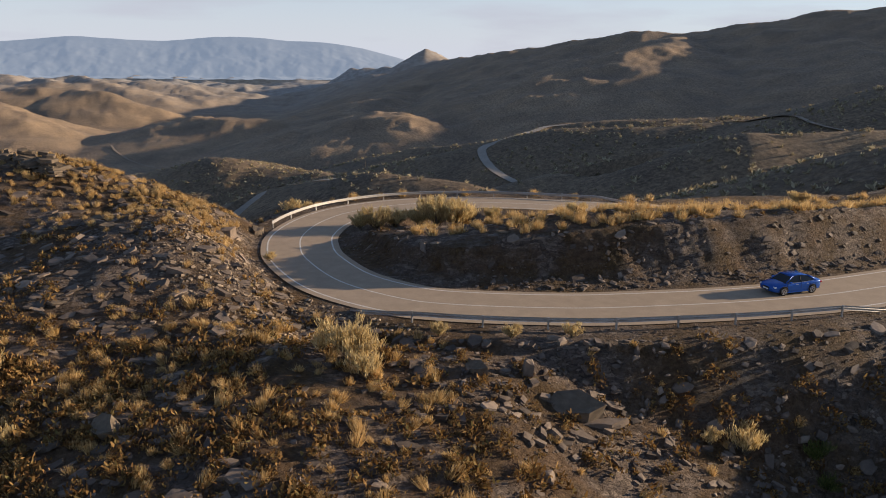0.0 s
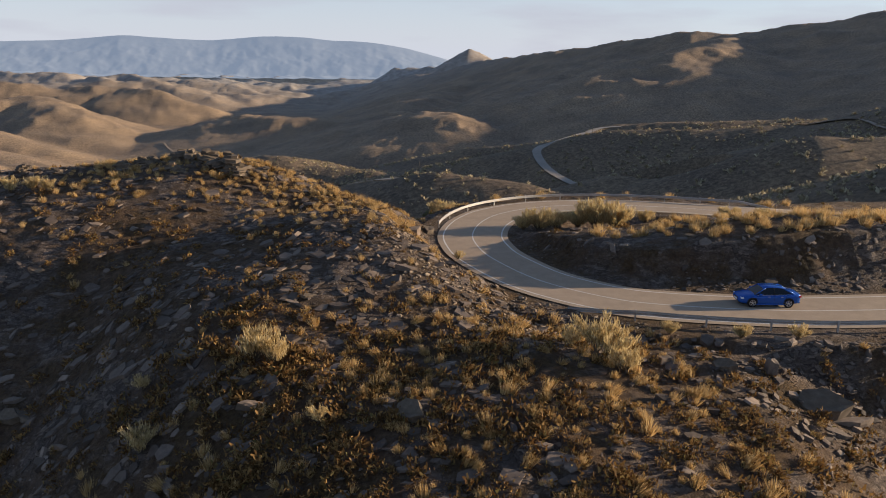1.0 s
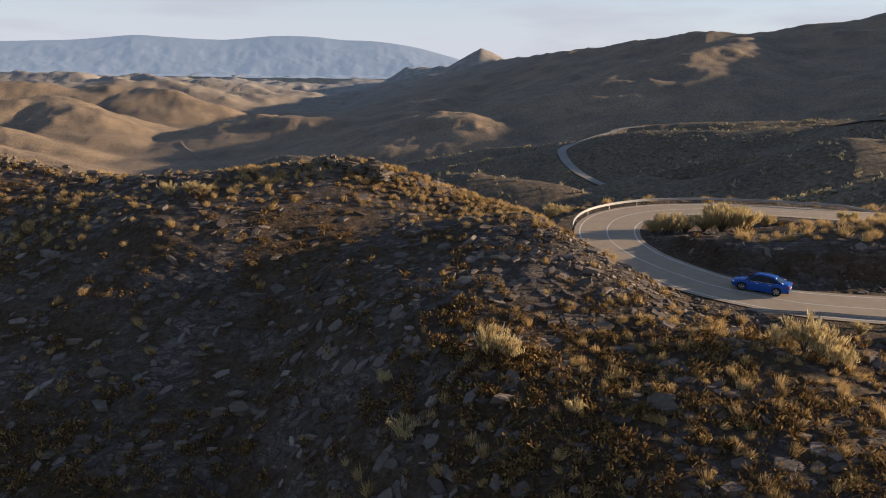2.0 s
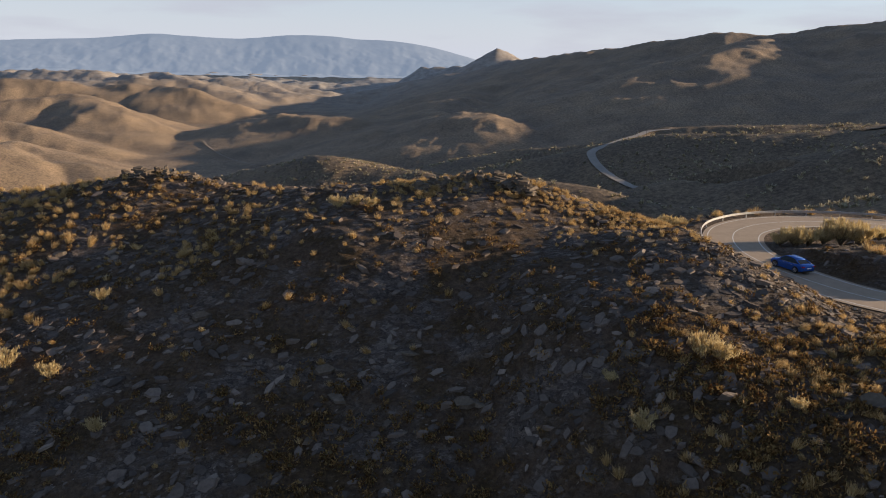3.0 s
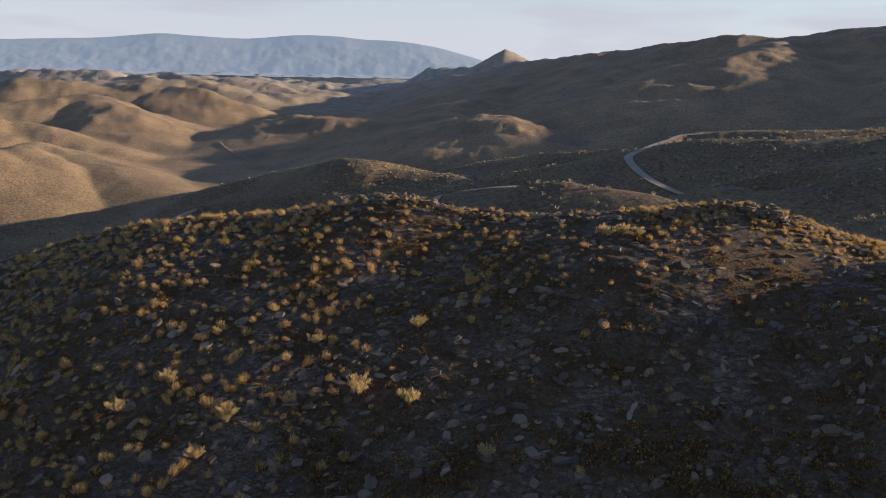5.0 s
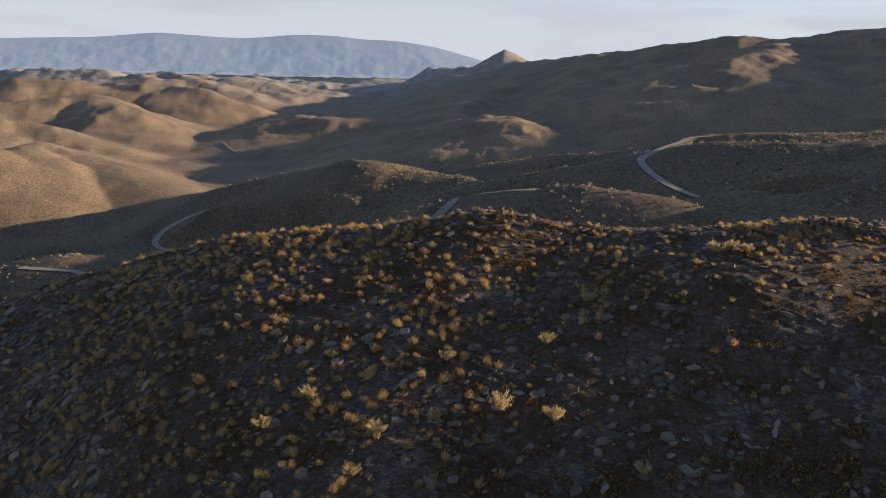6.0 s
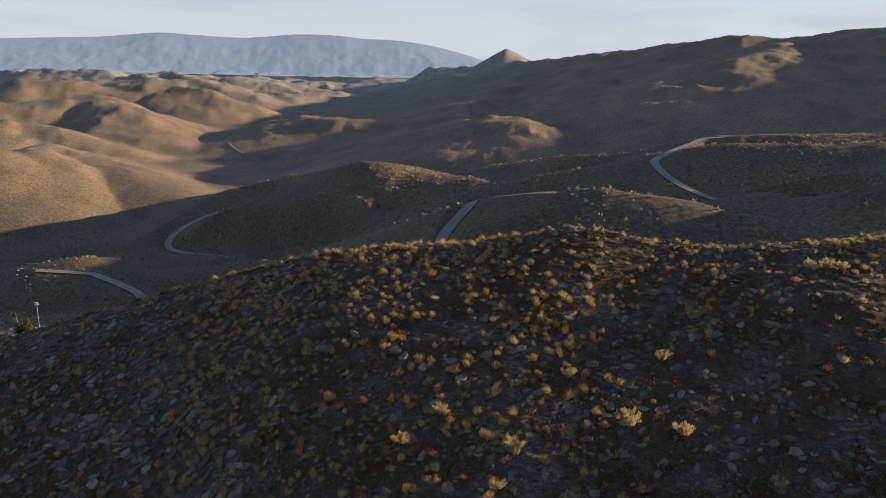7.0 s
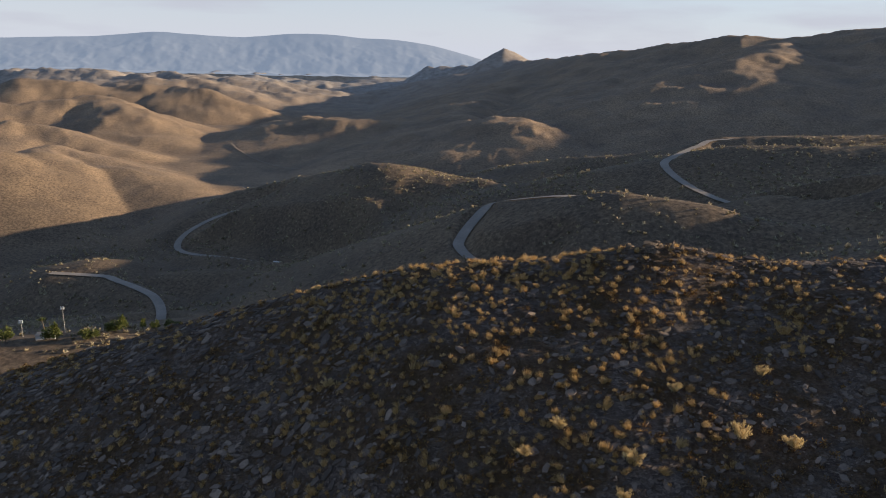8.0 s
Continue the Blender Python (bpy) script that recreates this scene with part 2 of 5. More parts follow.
SWELLS = [(-57, 66, 14, 9, 2.2), (-80, 60, 12, 9, 0.9), (-16, 42, 9, 7, -1.4), (-40, 77, 7, 5, 0.9), (-83, 87, 7, 5, 0.7), (-112, 68, 20, 18, 1.2), (-128, 72, 14, 16, 0.9), (-66, 62, 16, 16, -1.0)]   # x, y, half widths, height
MID = [  # crest, left fall, right fall, roundness
    ([(-490, 600, -180), (-444, 620, -164), (-426, 625, -160), (-401, 625, -158), (-363, 600, -166)], 0.3, 0.3, 14),
    ([(-375, 600, -168), (-337, 610, -163), (-273, 610, -159), (-227, 600, -159), (-188, 560, -155), (-120, 500, -146)], 0.36, 0.36, 12),
    ([(-440, 310, -118), (-320, 325, -113), (-255, 335, -110.5), (-190, 330, -112)], 0.3, 0.3, 14),
    ([(-72, 480, -72), (-52, 470, -64), (-27, 440, -57), (-1, 418, -49), (10, 410, -49), (42, 395, -50), (59, 385, -55), (97, 370, -58), (200, 360, -70)], 0.42, 0.45, 12),
    ([(-400, 880, -182), (-350, 880, -156), (-280, 850, -120), (-210, 820, -102), (-152, 800, -90), (-120, 780, -95), (-67, 750, -97), (-29, 720, -98), (60, 700, -100)], 0.3, 0.42, 18),
    ([(-200, 740, -116), (-150, 680, -122), (-110, 600, -132)], 0.42, 0.42, 20),
    ([(-49, 900, -116), (1, 860, -98), (47, 820, -81), (101, 780, -72), (152, 750, -63), (193, 722, -47), (245, 700, -41), (327, 680, -38), (600, 640, -20)], 0.3, 0.35, 12),
    ([(-18, 640, -87), (12, 640, -78), (60, 630, -66), (96, 619, -57), (151, 610, -43), (190, 590, -38), (251, 560, -33), (400, 550, -22), (520, 540, -4), (800, 500, 30)], 0.3, 0.33, 12),
    # its east end, out of view, is raised to shade the flanks to the west
    ([(60, 425, -68), (78, 430, -61), (118, 440, -52), (152, 450, -46), (191, 460, -40), (330, 460, -16), (440, 470, 22), (700, 470, 25)], 0.35, 0.35, 12),
    ([(300, 380, -18), (229, 390, -23), (199, 395, -25), (146, 405, -45), (110, 415, -58), (92, 420, -66)], 0.4, 0.4, 8),
    ([(190, 205, -4), (171, 235, -12.2), (154, 262, -23.6), (145, 285, -34), (135, 300, -42), (125, 318, -52)], 0.4, 0.4, 8),
    ([(-68, 3900, -47), (129, 3800, -33), (209, 3600, 0), (246, 3550, 22), (271, 3520, 58), (300, 3460, 12), (367, 3300, -4)], 0.5, 0.6, 2),
    # its last points, out of view, set how far the valley's shadow reaches
    ([(-348, 3000, -138), (-100, 3100, -90), (100, 3000, -47), (294, 2800, 4), (381, 2600, 20), (526, 2350, 53), (634, 2200, 66), (740, 2100, 89), (867, 2000, 90), (996, 1800, 120), (1300, 1500, 150), (1500, 1000, 170), (1500, 400, 120)], 0.27, 0.32, 30),
    ([(634, 2200, 60), (400, 1900, -20), (199, 1500, -61), (195, 1350, -67), (191, 1240, -87), (139, 1150, -110), (83, 1080, -135)], 0.28, 0.3, 25),
    ([(381, 2600, 10), (100, 2100, -70), (-53, 1500, -98), (18, 1300, -78), (59, 1230, -79), (76, 1150, -102), (61, 1050, -130)], 0.28, 0.3, 25),
    ([(867, 2000, 85), (700, 1700, 60), (548, 1500, 34), (469, 1480, 17), (402, 1400, -19), (380, 1200, -70)], 0.28, 0.3, 25),
    ([(996, 1800, 115), (910, 1350, 45), (810, 1020, 0), (650, 850, -32)], 0.28, 0.3, 30),
    ([(100, 2100, -100), (-100, 1780, -120), (-195, 1630, -117), (-297, 1650, -112), (-379, 1700, -122), (-450, 1720, -160)], 0.22, 0.26, 25),
    ([(-1100, 900, -95), (-686, 1000, -115), (-717, 1150, -136), (-699, 1203, -138), (-614, 1150, -142), (-509, 1050, -150), (-432, 980, -170)], 0.33, 0.36, 22),
    ([(-1400, 1600, -60), (-1059, 1700, -102), (-957, 1750, -96), (-901, 1800, -91), (-810, 1700, -102), (-701, 1600, -129), (-589, 1500, -165)], 0.33, 0.36, 22),
    ([(-1300, 2300, -80), (-944, 2400, -92), (-841, 2350, -96), (-758, 2300, -109), (-646, 2250, -145), (-562, 2200, -172)], 0.33, 0.36, 22),
    ([(-1500, 1200, -60), (-1000, 1300, -95), (-850, 1400, -120), (-650, 1350, -155)], 0.33, 0.36, 22),
    ([(-2400, 3600, -90), (-2078, 3600, -105), (-1794, 3500, -76), (-1649, 3400, -78), (-1440, 3300, -107), (-1229, 3400, -81), (-884, 3200, -91), (-727, 3000, -120)], 0.16, 0.2, 30),
    ([(-1200, 2800, -95), (-950, 2850, -100), (-750, 2700, -140)], 0.2, 0.24, 25),
]
FLOOR = [(-3000, -200), (300, -200), (800, -192), (1100, -178), (1400, -176), (2100, -184), (2900, -170), (4000, -126), (4500, -112), (6000, -100)]


def land(X, Y):
    X, Y = np.asarray(X, float), np.asarray(Y, float)
    h = np.interp(Y, [a for a, _ in FLOOR], [b for _, b in FLOOR]) + 2.5 * fbm(X, Y, 160, 4, 0.5, 3)
    base = h.copy()
    wx, wy = X + 22 * fbm(X, Y, 170, 4, 0.5, 11), Y + 22 * fbm(X, Y, 170, 4, 0.5, 12)
    deep = np.clip((Y - 450) / 700, 0.05, 1)
    U, V = X + (wx - X) * deep, Y + (wy - Y) * deep
    for pts, left, right, soft in MID:
        h = smax(h, crest(U, V, pts, left, right, soft), 5.0)
    up = np.clip((h - base) / 60, 0, 1)
    h = h + up * np.clip(deep, 0.12, 1) * (15 * fbm(X, Y, 190, 7, 0.56, 21, True) - 6)
    h = h + np.clip((h - base) / 40, 0, 1) * np.clip((Y - 700) / 500, 0, 1) * (3.5 * fbm(wx, wy, 75, 5, 0.55, 23, True) - 1.2)
    # spurs and gullies that run down to the valley floor from the west
    a, c = X * 0.92 - Y * 0.39, X * 0.39 + Y * 0.92
    west = np.clip((-330 - X) / 220, 0, 1) * np.clip((Y - 700) / 200, 0, 1)
    h = h + west * np.clip((h - base) / 35, 0, 1) * (11 * fbm(a * 0.24 + 0.25 * wx, c + 0.3 * (wy - Y), 170, 3, 0.42, 27, True) - 4)
    # broken low ranges at the far end of the valley
    h = h + np.clip((Y - 2500) / 500, 0, 1) * np.clip((-150 - X) / 400, 0, 1) * (34 * fbm(wx, wy, 260, 5, 0.5, 29, True) - 18)
    # old field terraces on the flank of the middle hill
    terrace = np.exp(-((X + 150) / 95) ** 2 - ((Y - 705) / 75) ** 2)
    h = h + terrace * 4.0 * (np.abs((h / 7.5 + 0.4 * fbm(X, Y, 60, 3, 0.5, 25)) % 1 - 0.5) * 2) ** 2
    near = crest(X, Y, MAIN_CREST, 0.365, 0.75, 4.0) - 0.2 * np.clip((-116 - X) / 22, 0, 1) * np.clip(93 - Y, 0, 45)
    near = smax(near, crest(X, Y, UNSEEN_RIB, 0.6, 0.6, 2.0, 16.0), 1.5)
    near = smax(near, crest(X, Y, VERGE, 0.5, 0.3, 3.0, 12.0), 1.0)
    near = smax(near, crest(X, Y, SPUR, 0.4, 0.24, 2.0, 14.0), 1.5)
    near = smax(near, crest(X, Y, BANK, 0.26, 0.14, 1.5, 26.0) - 1.3 * np.clip(51.5 - Y, 0, 60), 1.2)
    near = smax(near, crest(X, Y, NEAR_FLANK, 0.3, 0.8, 2.0), 2.0)
    close = np.clip((260 - np.hypot(X + 40, Y - 60)) / 120, 0, 1)
    near = near + close * (0.28 * fbm(X, Y, 9, 5, 0.55, 31) + 0.2 * fbm(X, Y, 3.2, 4, 0.6, 32, True))
    # swells and hollows of the near slope
    for sx, sy, wide, deep_, up_ in SWELLS:
        near = near + up_ * np.exp(-((X - sx) / wide) ** 2 - ((Y - sy) / deep_) ** 2)
    # beds of slate that come through the soil in low ledges
    bed = (near + 0.22 * X + 0.05 * Y + 0.9 * fbm(X, Y, 12, 4, 0.6, 33)) / 0.85
    step = bed - np.floor(bed)
    near = near + close * np.clip(0.35 + 2.2 * fbm(X, Y, 14, 4, 0.6, 34), 0, 1) * 0.34 * (np.minimum(step * 5, (1 - step) * 1.25) - 0.5)
    h = smax(near, h, 6.0)
    for pts, half, flat, fill, cut in ROADS:
        x0, x1 = min(p[0] for p in pts) - 150, max(p[0] for p in pts) + 150
        y0, y1 = min(p[1] for p in pts) - 150, max(p[1] for p in pts) + 150
        m = (X > x0) & (X < x1) & (Y > y0) & (Y < y1)
        if not m.any():
            continue
        d, z, s, side = seg_field(X[m], Y[m], spline(pts, 6))
        hm = h[m]
        rough = 0.25 * fbm(X[m], Y[m], 3.0, 4, 0.6, 41) * np.clip((d - half - 0.6) / 2, 0, 1) if half < 3.58 else 0
        rise = np.maximum(0, d - half - 0.9) * cut + np.maximum(0, d - 32) * 0.9
        if half < 3.58:   # the inside of the bend is blasted rock: scree at the foot, then a steep face
            ledge = 0.3 * fbm(X[m], Y[m], 5.0, 4, 0.6, 43, True)
            rough = rough + 0.3 * fbm(X[m], Y[m], 2.2, 4, 0.6, 44, True) * np.clip((d - 5.4) / 1.5, 0, 1) * (side < 0)
            face = np.clip(d - 4.4, 0, 1.7) * 0.28 + np.maximum(0, d - 6.1 - ledge) * 1.9
            rise = np.where(side < 0, face, rise)
        hm = np.minimum(hm, z - 0.06 + rise + rough)
        h[m] = np.maximum(hm, z - 0.06 - np.maximum(0, d - flat) * fill + rough)
    # the embankment below the road breaks off steeply
    h = h - (1.9 * np.clip((40.3 - Y) / 4, 0, 1) + 0.12 * np.clip(36 - Y, 0, 14)) * np.clip((X - 2) / 7, 0, 1) * np.clip((70 - X) / 20, 0, 1)
    return h


def ground_at(x, y):
    return float(land(np.array([x]), np.array([y]))[0])


def mesh_object(name, verts, faces, material, smooth=True):
    me = bpy.data.meshes.new(name)
    me.from_pydata(verts, [], faces)
    me.materials.append(material)
    if smooth:
        me.polygons.foreach_set("use_smooth", [True] * len(me.polygons))
    me.update()
    return new(name, me)


def grid_mesh(name, V, rows, cols, material, closed=False):
    """A mesh of quads from rows x cols places."""
    me = bpy.data.meshes.new(name)
    i = np.arange(rows - 1)[:, None] * cols
    j = np.arange(cols if closed else cols - 1)[None, :]
    k = (j + 1) % cols
    F = np.stack([i + j, i + k, i + cols + k, i + cols + j], -1).reshape(-1, 4)
    me.vertices.add(len(V))
    me.vertices.foreach_set("co", V.astype(np.float32).ravel())
    me.loops.add(F.size)
    me.loops.foreach_set("vertex_index", F.astype(np.int32).ravel())
    me.polygons.add(len(F))
    me.polygons.foreach_set("loop_start", np.arange(0, F.size, 4, dtype=np.int32))
    me.polygons.foreach_set("use_smooth", np.ones(len(F), bool))
    me.update(calc_edges=True)
    me.validate()
    me.materials.append(material)
    return new(name, me)


CX, CY = -60.0, -12.0
fan = np.concatenate([np.linspace(-64, 64, 640), np.linspace(64, 296, 60)[1:-1]])
radii = np.concatenate([np.linspace(1.0, 34, 14), np.linspace(34, 118, 270)[1:], 118 * np.exp(np.linspace(0, math.log(4950 / 118), 400))[1:]])
TH, RR = np.meshgrid(np.radians(fan), radii)
GX, GY = CX + RR * np.sin(TH), CY + RR * np.cos(TH)
GZ = land(GX, GY)
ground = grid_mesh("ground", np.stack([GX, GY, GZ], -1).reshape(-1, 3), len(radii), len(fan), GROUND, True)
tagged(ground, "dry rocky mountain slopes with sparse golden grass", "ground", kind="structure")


def ribbon(name, pts, lo, hi, lift, material, n=14, first=0.0, last=1.0):
    """A strip along a road between two offsets from its middle (+ to the left of its way)."""
    line = spline(pts, n)
    line = line[int(first * (len(line) - 1)):int(last * (len(line) - 1)) + 1]
    V = []
    for k, p in enumerate(line):
        q = line[min(k + 1, len(line) - 1)] - line[max(k - 1, 0)]
        nrm = np.array((-q[1], q[0])) / math.hypot(q[0], q[1])
        for o in (lo, hi):
            V.append((p[0] + nrm[0] * o, p[1] + nrm[1] * o, p[2] + lift))
    return grid_mesh(name, np.array(V), len(line), 2, material)


tagged(ribbon("road", BEND, -3.55, 3.55, 0.0, ASPHALT), "worn grey-brown asphalt mountain road round a hairpin bend", "road", kind="structure")
for nm, o, w in (("edge_line_inner", -2.95, 0.07), ("edge_line_outer", 2.95, 0.07), ("centre_line", 0.0, 0.06)):
    tagged(ribbon("road_marking", BEND, o - w, o + w, 0.006, LINE), "faded white painted line along the asphalt", "road marking", kind="structure")
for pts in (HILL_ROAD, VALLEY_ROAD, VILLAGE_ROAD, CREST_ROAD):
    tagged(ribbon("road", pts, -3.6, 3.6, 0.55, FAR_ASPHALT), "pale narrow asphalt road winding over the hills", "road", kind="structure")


SIDE_ROAD = [(280, 560, 0), (291, 500, 0), (283, 456, 0), (286, 427, 0), (294, 400, 0), (310, 360, 0)]
TRACK = [(-505, 1520, 0), (-480, 1462, 0), (-441, 1392, 0), (-400, 1344, 0), (-362, 1304, 0), (-320, 1264, 0)]
for pts, w in ((SIDE_ROAD, 2.4), (TRACK, 2.0)):
    way = [(x, y, ground_at(x, y)) for x, y, _ in spline(pts, 6)]
    tagged(ribbon("dirt_track", way, -w, w, 0.5, DIRT, 2), "pale unpaved track across the dry slope", "track", kind="structure")


# ---- the far range across the plain ----
def far_range():
    m, nt, b = mat("hazed_mountain_rock", 1.0)
    p = where(nt)
    f = noise_node(nt, 0.006, 9, 0.65, p)
    # the haze of the air is put into the blue base colour and a faint glow
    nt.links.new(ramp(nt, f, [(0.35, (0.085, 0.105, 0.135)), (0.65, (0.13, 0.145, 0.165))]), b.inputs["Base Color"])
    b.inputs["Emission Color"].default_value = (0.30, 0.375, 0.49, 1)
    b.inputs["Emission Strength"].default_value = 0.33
    sky_line = spline([(-3300, 20), (-2648, 42), (-2312, 57), (-2008, 71), (-1702, 101), (-1500, 93), (-1194, 84), (-886, 111), (-646, 110), (-474, 95), (-267, 90), (-60, 64), (76, 34), (228, -5), (420, -60), (700, -110)], 12)
    sx, sz = np.array([q[0] for q in sky_line]), np.array([q[1] for q in sky_line])
    xs, ds = np.linspace(-3200, 650, 420), np.linspace(0, 1, 60)
    X, D = np.meshgrid(xs, ds)
    top = np.interp(X, sx, sz)
    foot = -118.0
    Yr = 4720 - 0.000035 * (X + 60) ** 2 - 520 * D
    rough = fbm(X, Yr, 260, 6, 0.55, 51, True)
    # the face falls in steps: crest, a hanging slope, low foothills
    fall = np.clip(1 - D * 1.55, 0, 1) ** 0.9 * 0.82 + np.clip(1 - D, 0, 1) ** 2 * 0.18
    Z = foot + (top - foot) * fall + rough * 16 * np.sin(np.pi * np.clip(D, 0, 1)) ** 0.7 + 5 * fbm(X, Yr, 60, 3, 0.5, 52) * np.clip(D * 5, 0.25, 1)
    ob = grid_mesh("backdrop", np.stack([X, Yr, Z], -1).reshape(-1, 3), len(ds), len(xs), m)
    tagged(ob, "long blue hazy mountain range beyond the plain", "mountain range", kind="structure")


far_range()


# ---- helpers for things ----
def part(name, bm, material, parent=None, label=""):
    """One mesh object under a thing or a part."""
    me = bpy.data.meshes.new(name)
    bm.to_mesh(me)
    bm.free()
    me.materials.append(material)
    ob = new(name, me)
    ob.parent = parent
    return tagged(ob, label)


def thing(name, label, category, m=None, group="", kind=""):
    ob = new(name)
    ob.empty_display_size = 0.3
    if m is not None:
        ob.matrix_basis = m
    return tagged(ob, label, category, group, kind)


def box(bm, x0, x1, y0, y1, z0, z1, bevel=0.0):
    r = bmesh.ops.create_cube(bm, size=1.0, matrix=Matrix.Translation(((x0 + x1) / 2, (y0 + y1) / 2, (z0 + z1) / 2)) @ Matrix.Diagonal((x1 - x0, y1 - y0, z1 - z0, 1)))
    if bevel:
        bmesh.ops.bevel(bm, geom=list({e for v in r["verts"] for e in v.link_edges}), offset=bevel, segments=2, affect="EDGES", profile=0.6)
    return bm


def tube(bm, p0, p1, r0, r1=None, n=8):
    a, b = Vector(p0), Vector(p1)
    q = (b - a).to_track_quat("Z", "Y").to_matrix().to_4x4()
    bmesh.ops.create_cone(bm, cap_ends=True, segments=n, radius1=r0, radius2=r0 if r1 is None else r1, depth=(b - a).length, matrix=Matrix.Translation((a + b) / 2) @ q)
    return bm


def scatter(name, protos, M, pick, material, smooth=False):
    """Joins many copies of a few shapes, each (places, triangles), at the 4x4 poses M, into one mesh."""
    vs, fs, off = [], [], 0
    for k, (pv, pf) in enumerate(protos):
        mk = M[pick == k]
        if not len(mk):
            continue
        v = np.einsum("nij,vj->nvi", mk[:, :3, :3], pv) + mk[:, None, :3, 3]
        f = pf[None] + (np.arange(len(mk)) * len(pv))[:, None, None] + off
        vs.append(v.reshape(-1, 3)), fs.append(f.reshape(-1, 3))
        off += v.shape[0] * v.shape[1]
    V, F = np.concatenate(vs), np.concatenate(fs)
    me = bpy.data.meshes.new(name)
    me.vertices.add(len(V))
    me.vertices.foreach_set("co", V.astype(np.float32).ravel())
    me.loops.add(F.size)
    me.loops.foreach_set("vertex_index", F.astype(np.int32).ravel())
    me.polygons.add(len(F))
    me.polygons.foreach_set("loop_start", np.arange(0, F.size, 3, dtype=np.int32))
    me.polygons.foreach_set("use_smooth", np.full(len(F), smooth))
    me.update(calc_edges=True)
    me.materials.append(material)
    return new(name, me)


def slope_at(X, Y, e=0.8):
    return (land(X + e, Y) - land(X - e, Y)) / (2 * e), (land(X, Y + e) - land(X, Y - e)) / (2 * e)


def poses(X, Y, Z, size, turn, lean=1.0, squash=None, gx=None, gy=None):
    """Poses on the land: turned about the upright, leaning with the slope by lean."""
    n = len(X)
    M = np.zeros((n, 4, 4))
    if gx is None:
        gx, gy = np.zeros(n), np.zeros(n)
    up = np.stack([-gx * lean, -gy * lean, np.ones(n)], -1)
    up /= np.linalg.norm(up, axis=1)[:, None]
    a = np.stack([np.cos(turn), np.sin(turn), np.zeros(n)], -1)
    a -= up * (a * up).sum(1)[:, None]
    a /= np.linalg.norm(a, axis=1)[:, None]
    b = np.cross(up, a)
    sq = np.ones(n) if squash is None else squash
    M[:, :3, 0], M[:, :3, 1], M[:, :3, 2] = a * size[:, None], b * size[:, None], up * (size * sq)[:, None]
    M[:, :3, 3], M[:, 3, 3] = np.stack([X, Y, Z], -1), 1
    return M


def blade_tuft(n, height, spread, width, seed, droop=0.35):
    """Grass blades that rise and spread from one foot, each a narrow leaning sliver."""
    r = np.random.RandomState(seed)
    v, f = [], []
    lean = r.randn(2) * 0.12
    for i in range(n):
        a, k = r.rand() * 6.283, r.rand() ** 0.6
        h = height * (0.45 + 0.6 * r.rand()) * (1.1 - 0.35 * k)
        out = spread * k
        c, s_ = math.cos(a), math.sin(a)
        w = width * (0.6 + 0.8 * r.rand())
        q = r.rand() * 6.283
        px, py = math.cos(q) * w, math.sin(q) * w
        fx, fy = c * out * 0.5, s_ * out * 0.5
        tx, ty = c * out * (1 + droop * r.randn()) + lean[0], s_ * out * (1 + droop * r.randn()) + lean[1]
        o = len(v)
        v += [(fx - px, fy - py, -0.06), (fx + px, fy + py, -0.06), (tx, ty, h)]
        f += [(o, o + 1, o + 2)]
    return np.array(v), np.array(f)


def cushion(n, radius, height, leaf, seed):
    """A low shrub: many small leaf sprigs on an uneven dome, with gaps."""
    r = np.random.RandomState(seed)
    lumps = [(r.randn() * 0.35, r.randn() * 0.35, 0.5 + 0.5 * r.rand()) for _ in range(5)]
    v, f = [], []
    for i in range(n):
        cx, cy, cs = lumps[r.randint(5)]
        d = r.randn(3)
        d /= np.linalg.norm(d)
        d[2] = abs(d[2])
        k = 0.55 + 0.5 * r.rand()
        p = np.array([(cx + d[0] * cs * k * 0.7) * radius, (cy + d[1] * cs * k * 0.7) * radius, d[2] * cs * k * height])
        a, b = r.randn(3), r.randn(3)
        a[2] += 0.8
        a, b = a / np.linalg.norm(a) * leaf * (0.7 + r.rand()), b / np.linalg.norm(b) * leaf * 0.45
        o = len(v)
        v += [p - b, p + b, p + a + b * 0.3, p + a - b * 0.5]
        f += [(o, o + 1, o + 2), (o, o + 2, o + 3)]
    return np.array(v), np.array(f)


def slab(seed, flat=0.35):
    """A broken slate slab: an angular block with uneven corners and a chipped top."""
    r = np.random.RandomState(seed)
    n = r.randint(4, 7)
    ang = (np.arange(n) + 0.35 * r.rand(n)) * 6.283 / n
    ex = 0.38 + 0.5 * r.rand()
    ring = [(math.cos(a) * (0.75 + 0.4 * r.rand()), math.sin(a) * ex * (0.75 + 0.4 * r.rand())) for a in ang]
    tilt = r.randn(2) * 0.25
    v = [(x * 1.02, y * 1.02, -flat) for x, y in ring]
    v += [(x * (0.86 + 0.16 * r.rand()), y * (0.86 + 0.16 * r.rand()), flat * (0.7 + 0.5 * r.rand()) + tilt[0] * x * flat + tilt[1] * y * flat) for x, y in ring]
    v += [(0.15 * r.randn(), 0.15 * r.randn(), flat * (0.95 + 0.3 * r.rand()))]
    f = []
    for i in range(n):
        j = (i + 1) % n
        f += [(i, j, n + j), (i, n + j, n + i), (n + i, n + j, 2 * n)]
    return np.array(v), np.array(f)


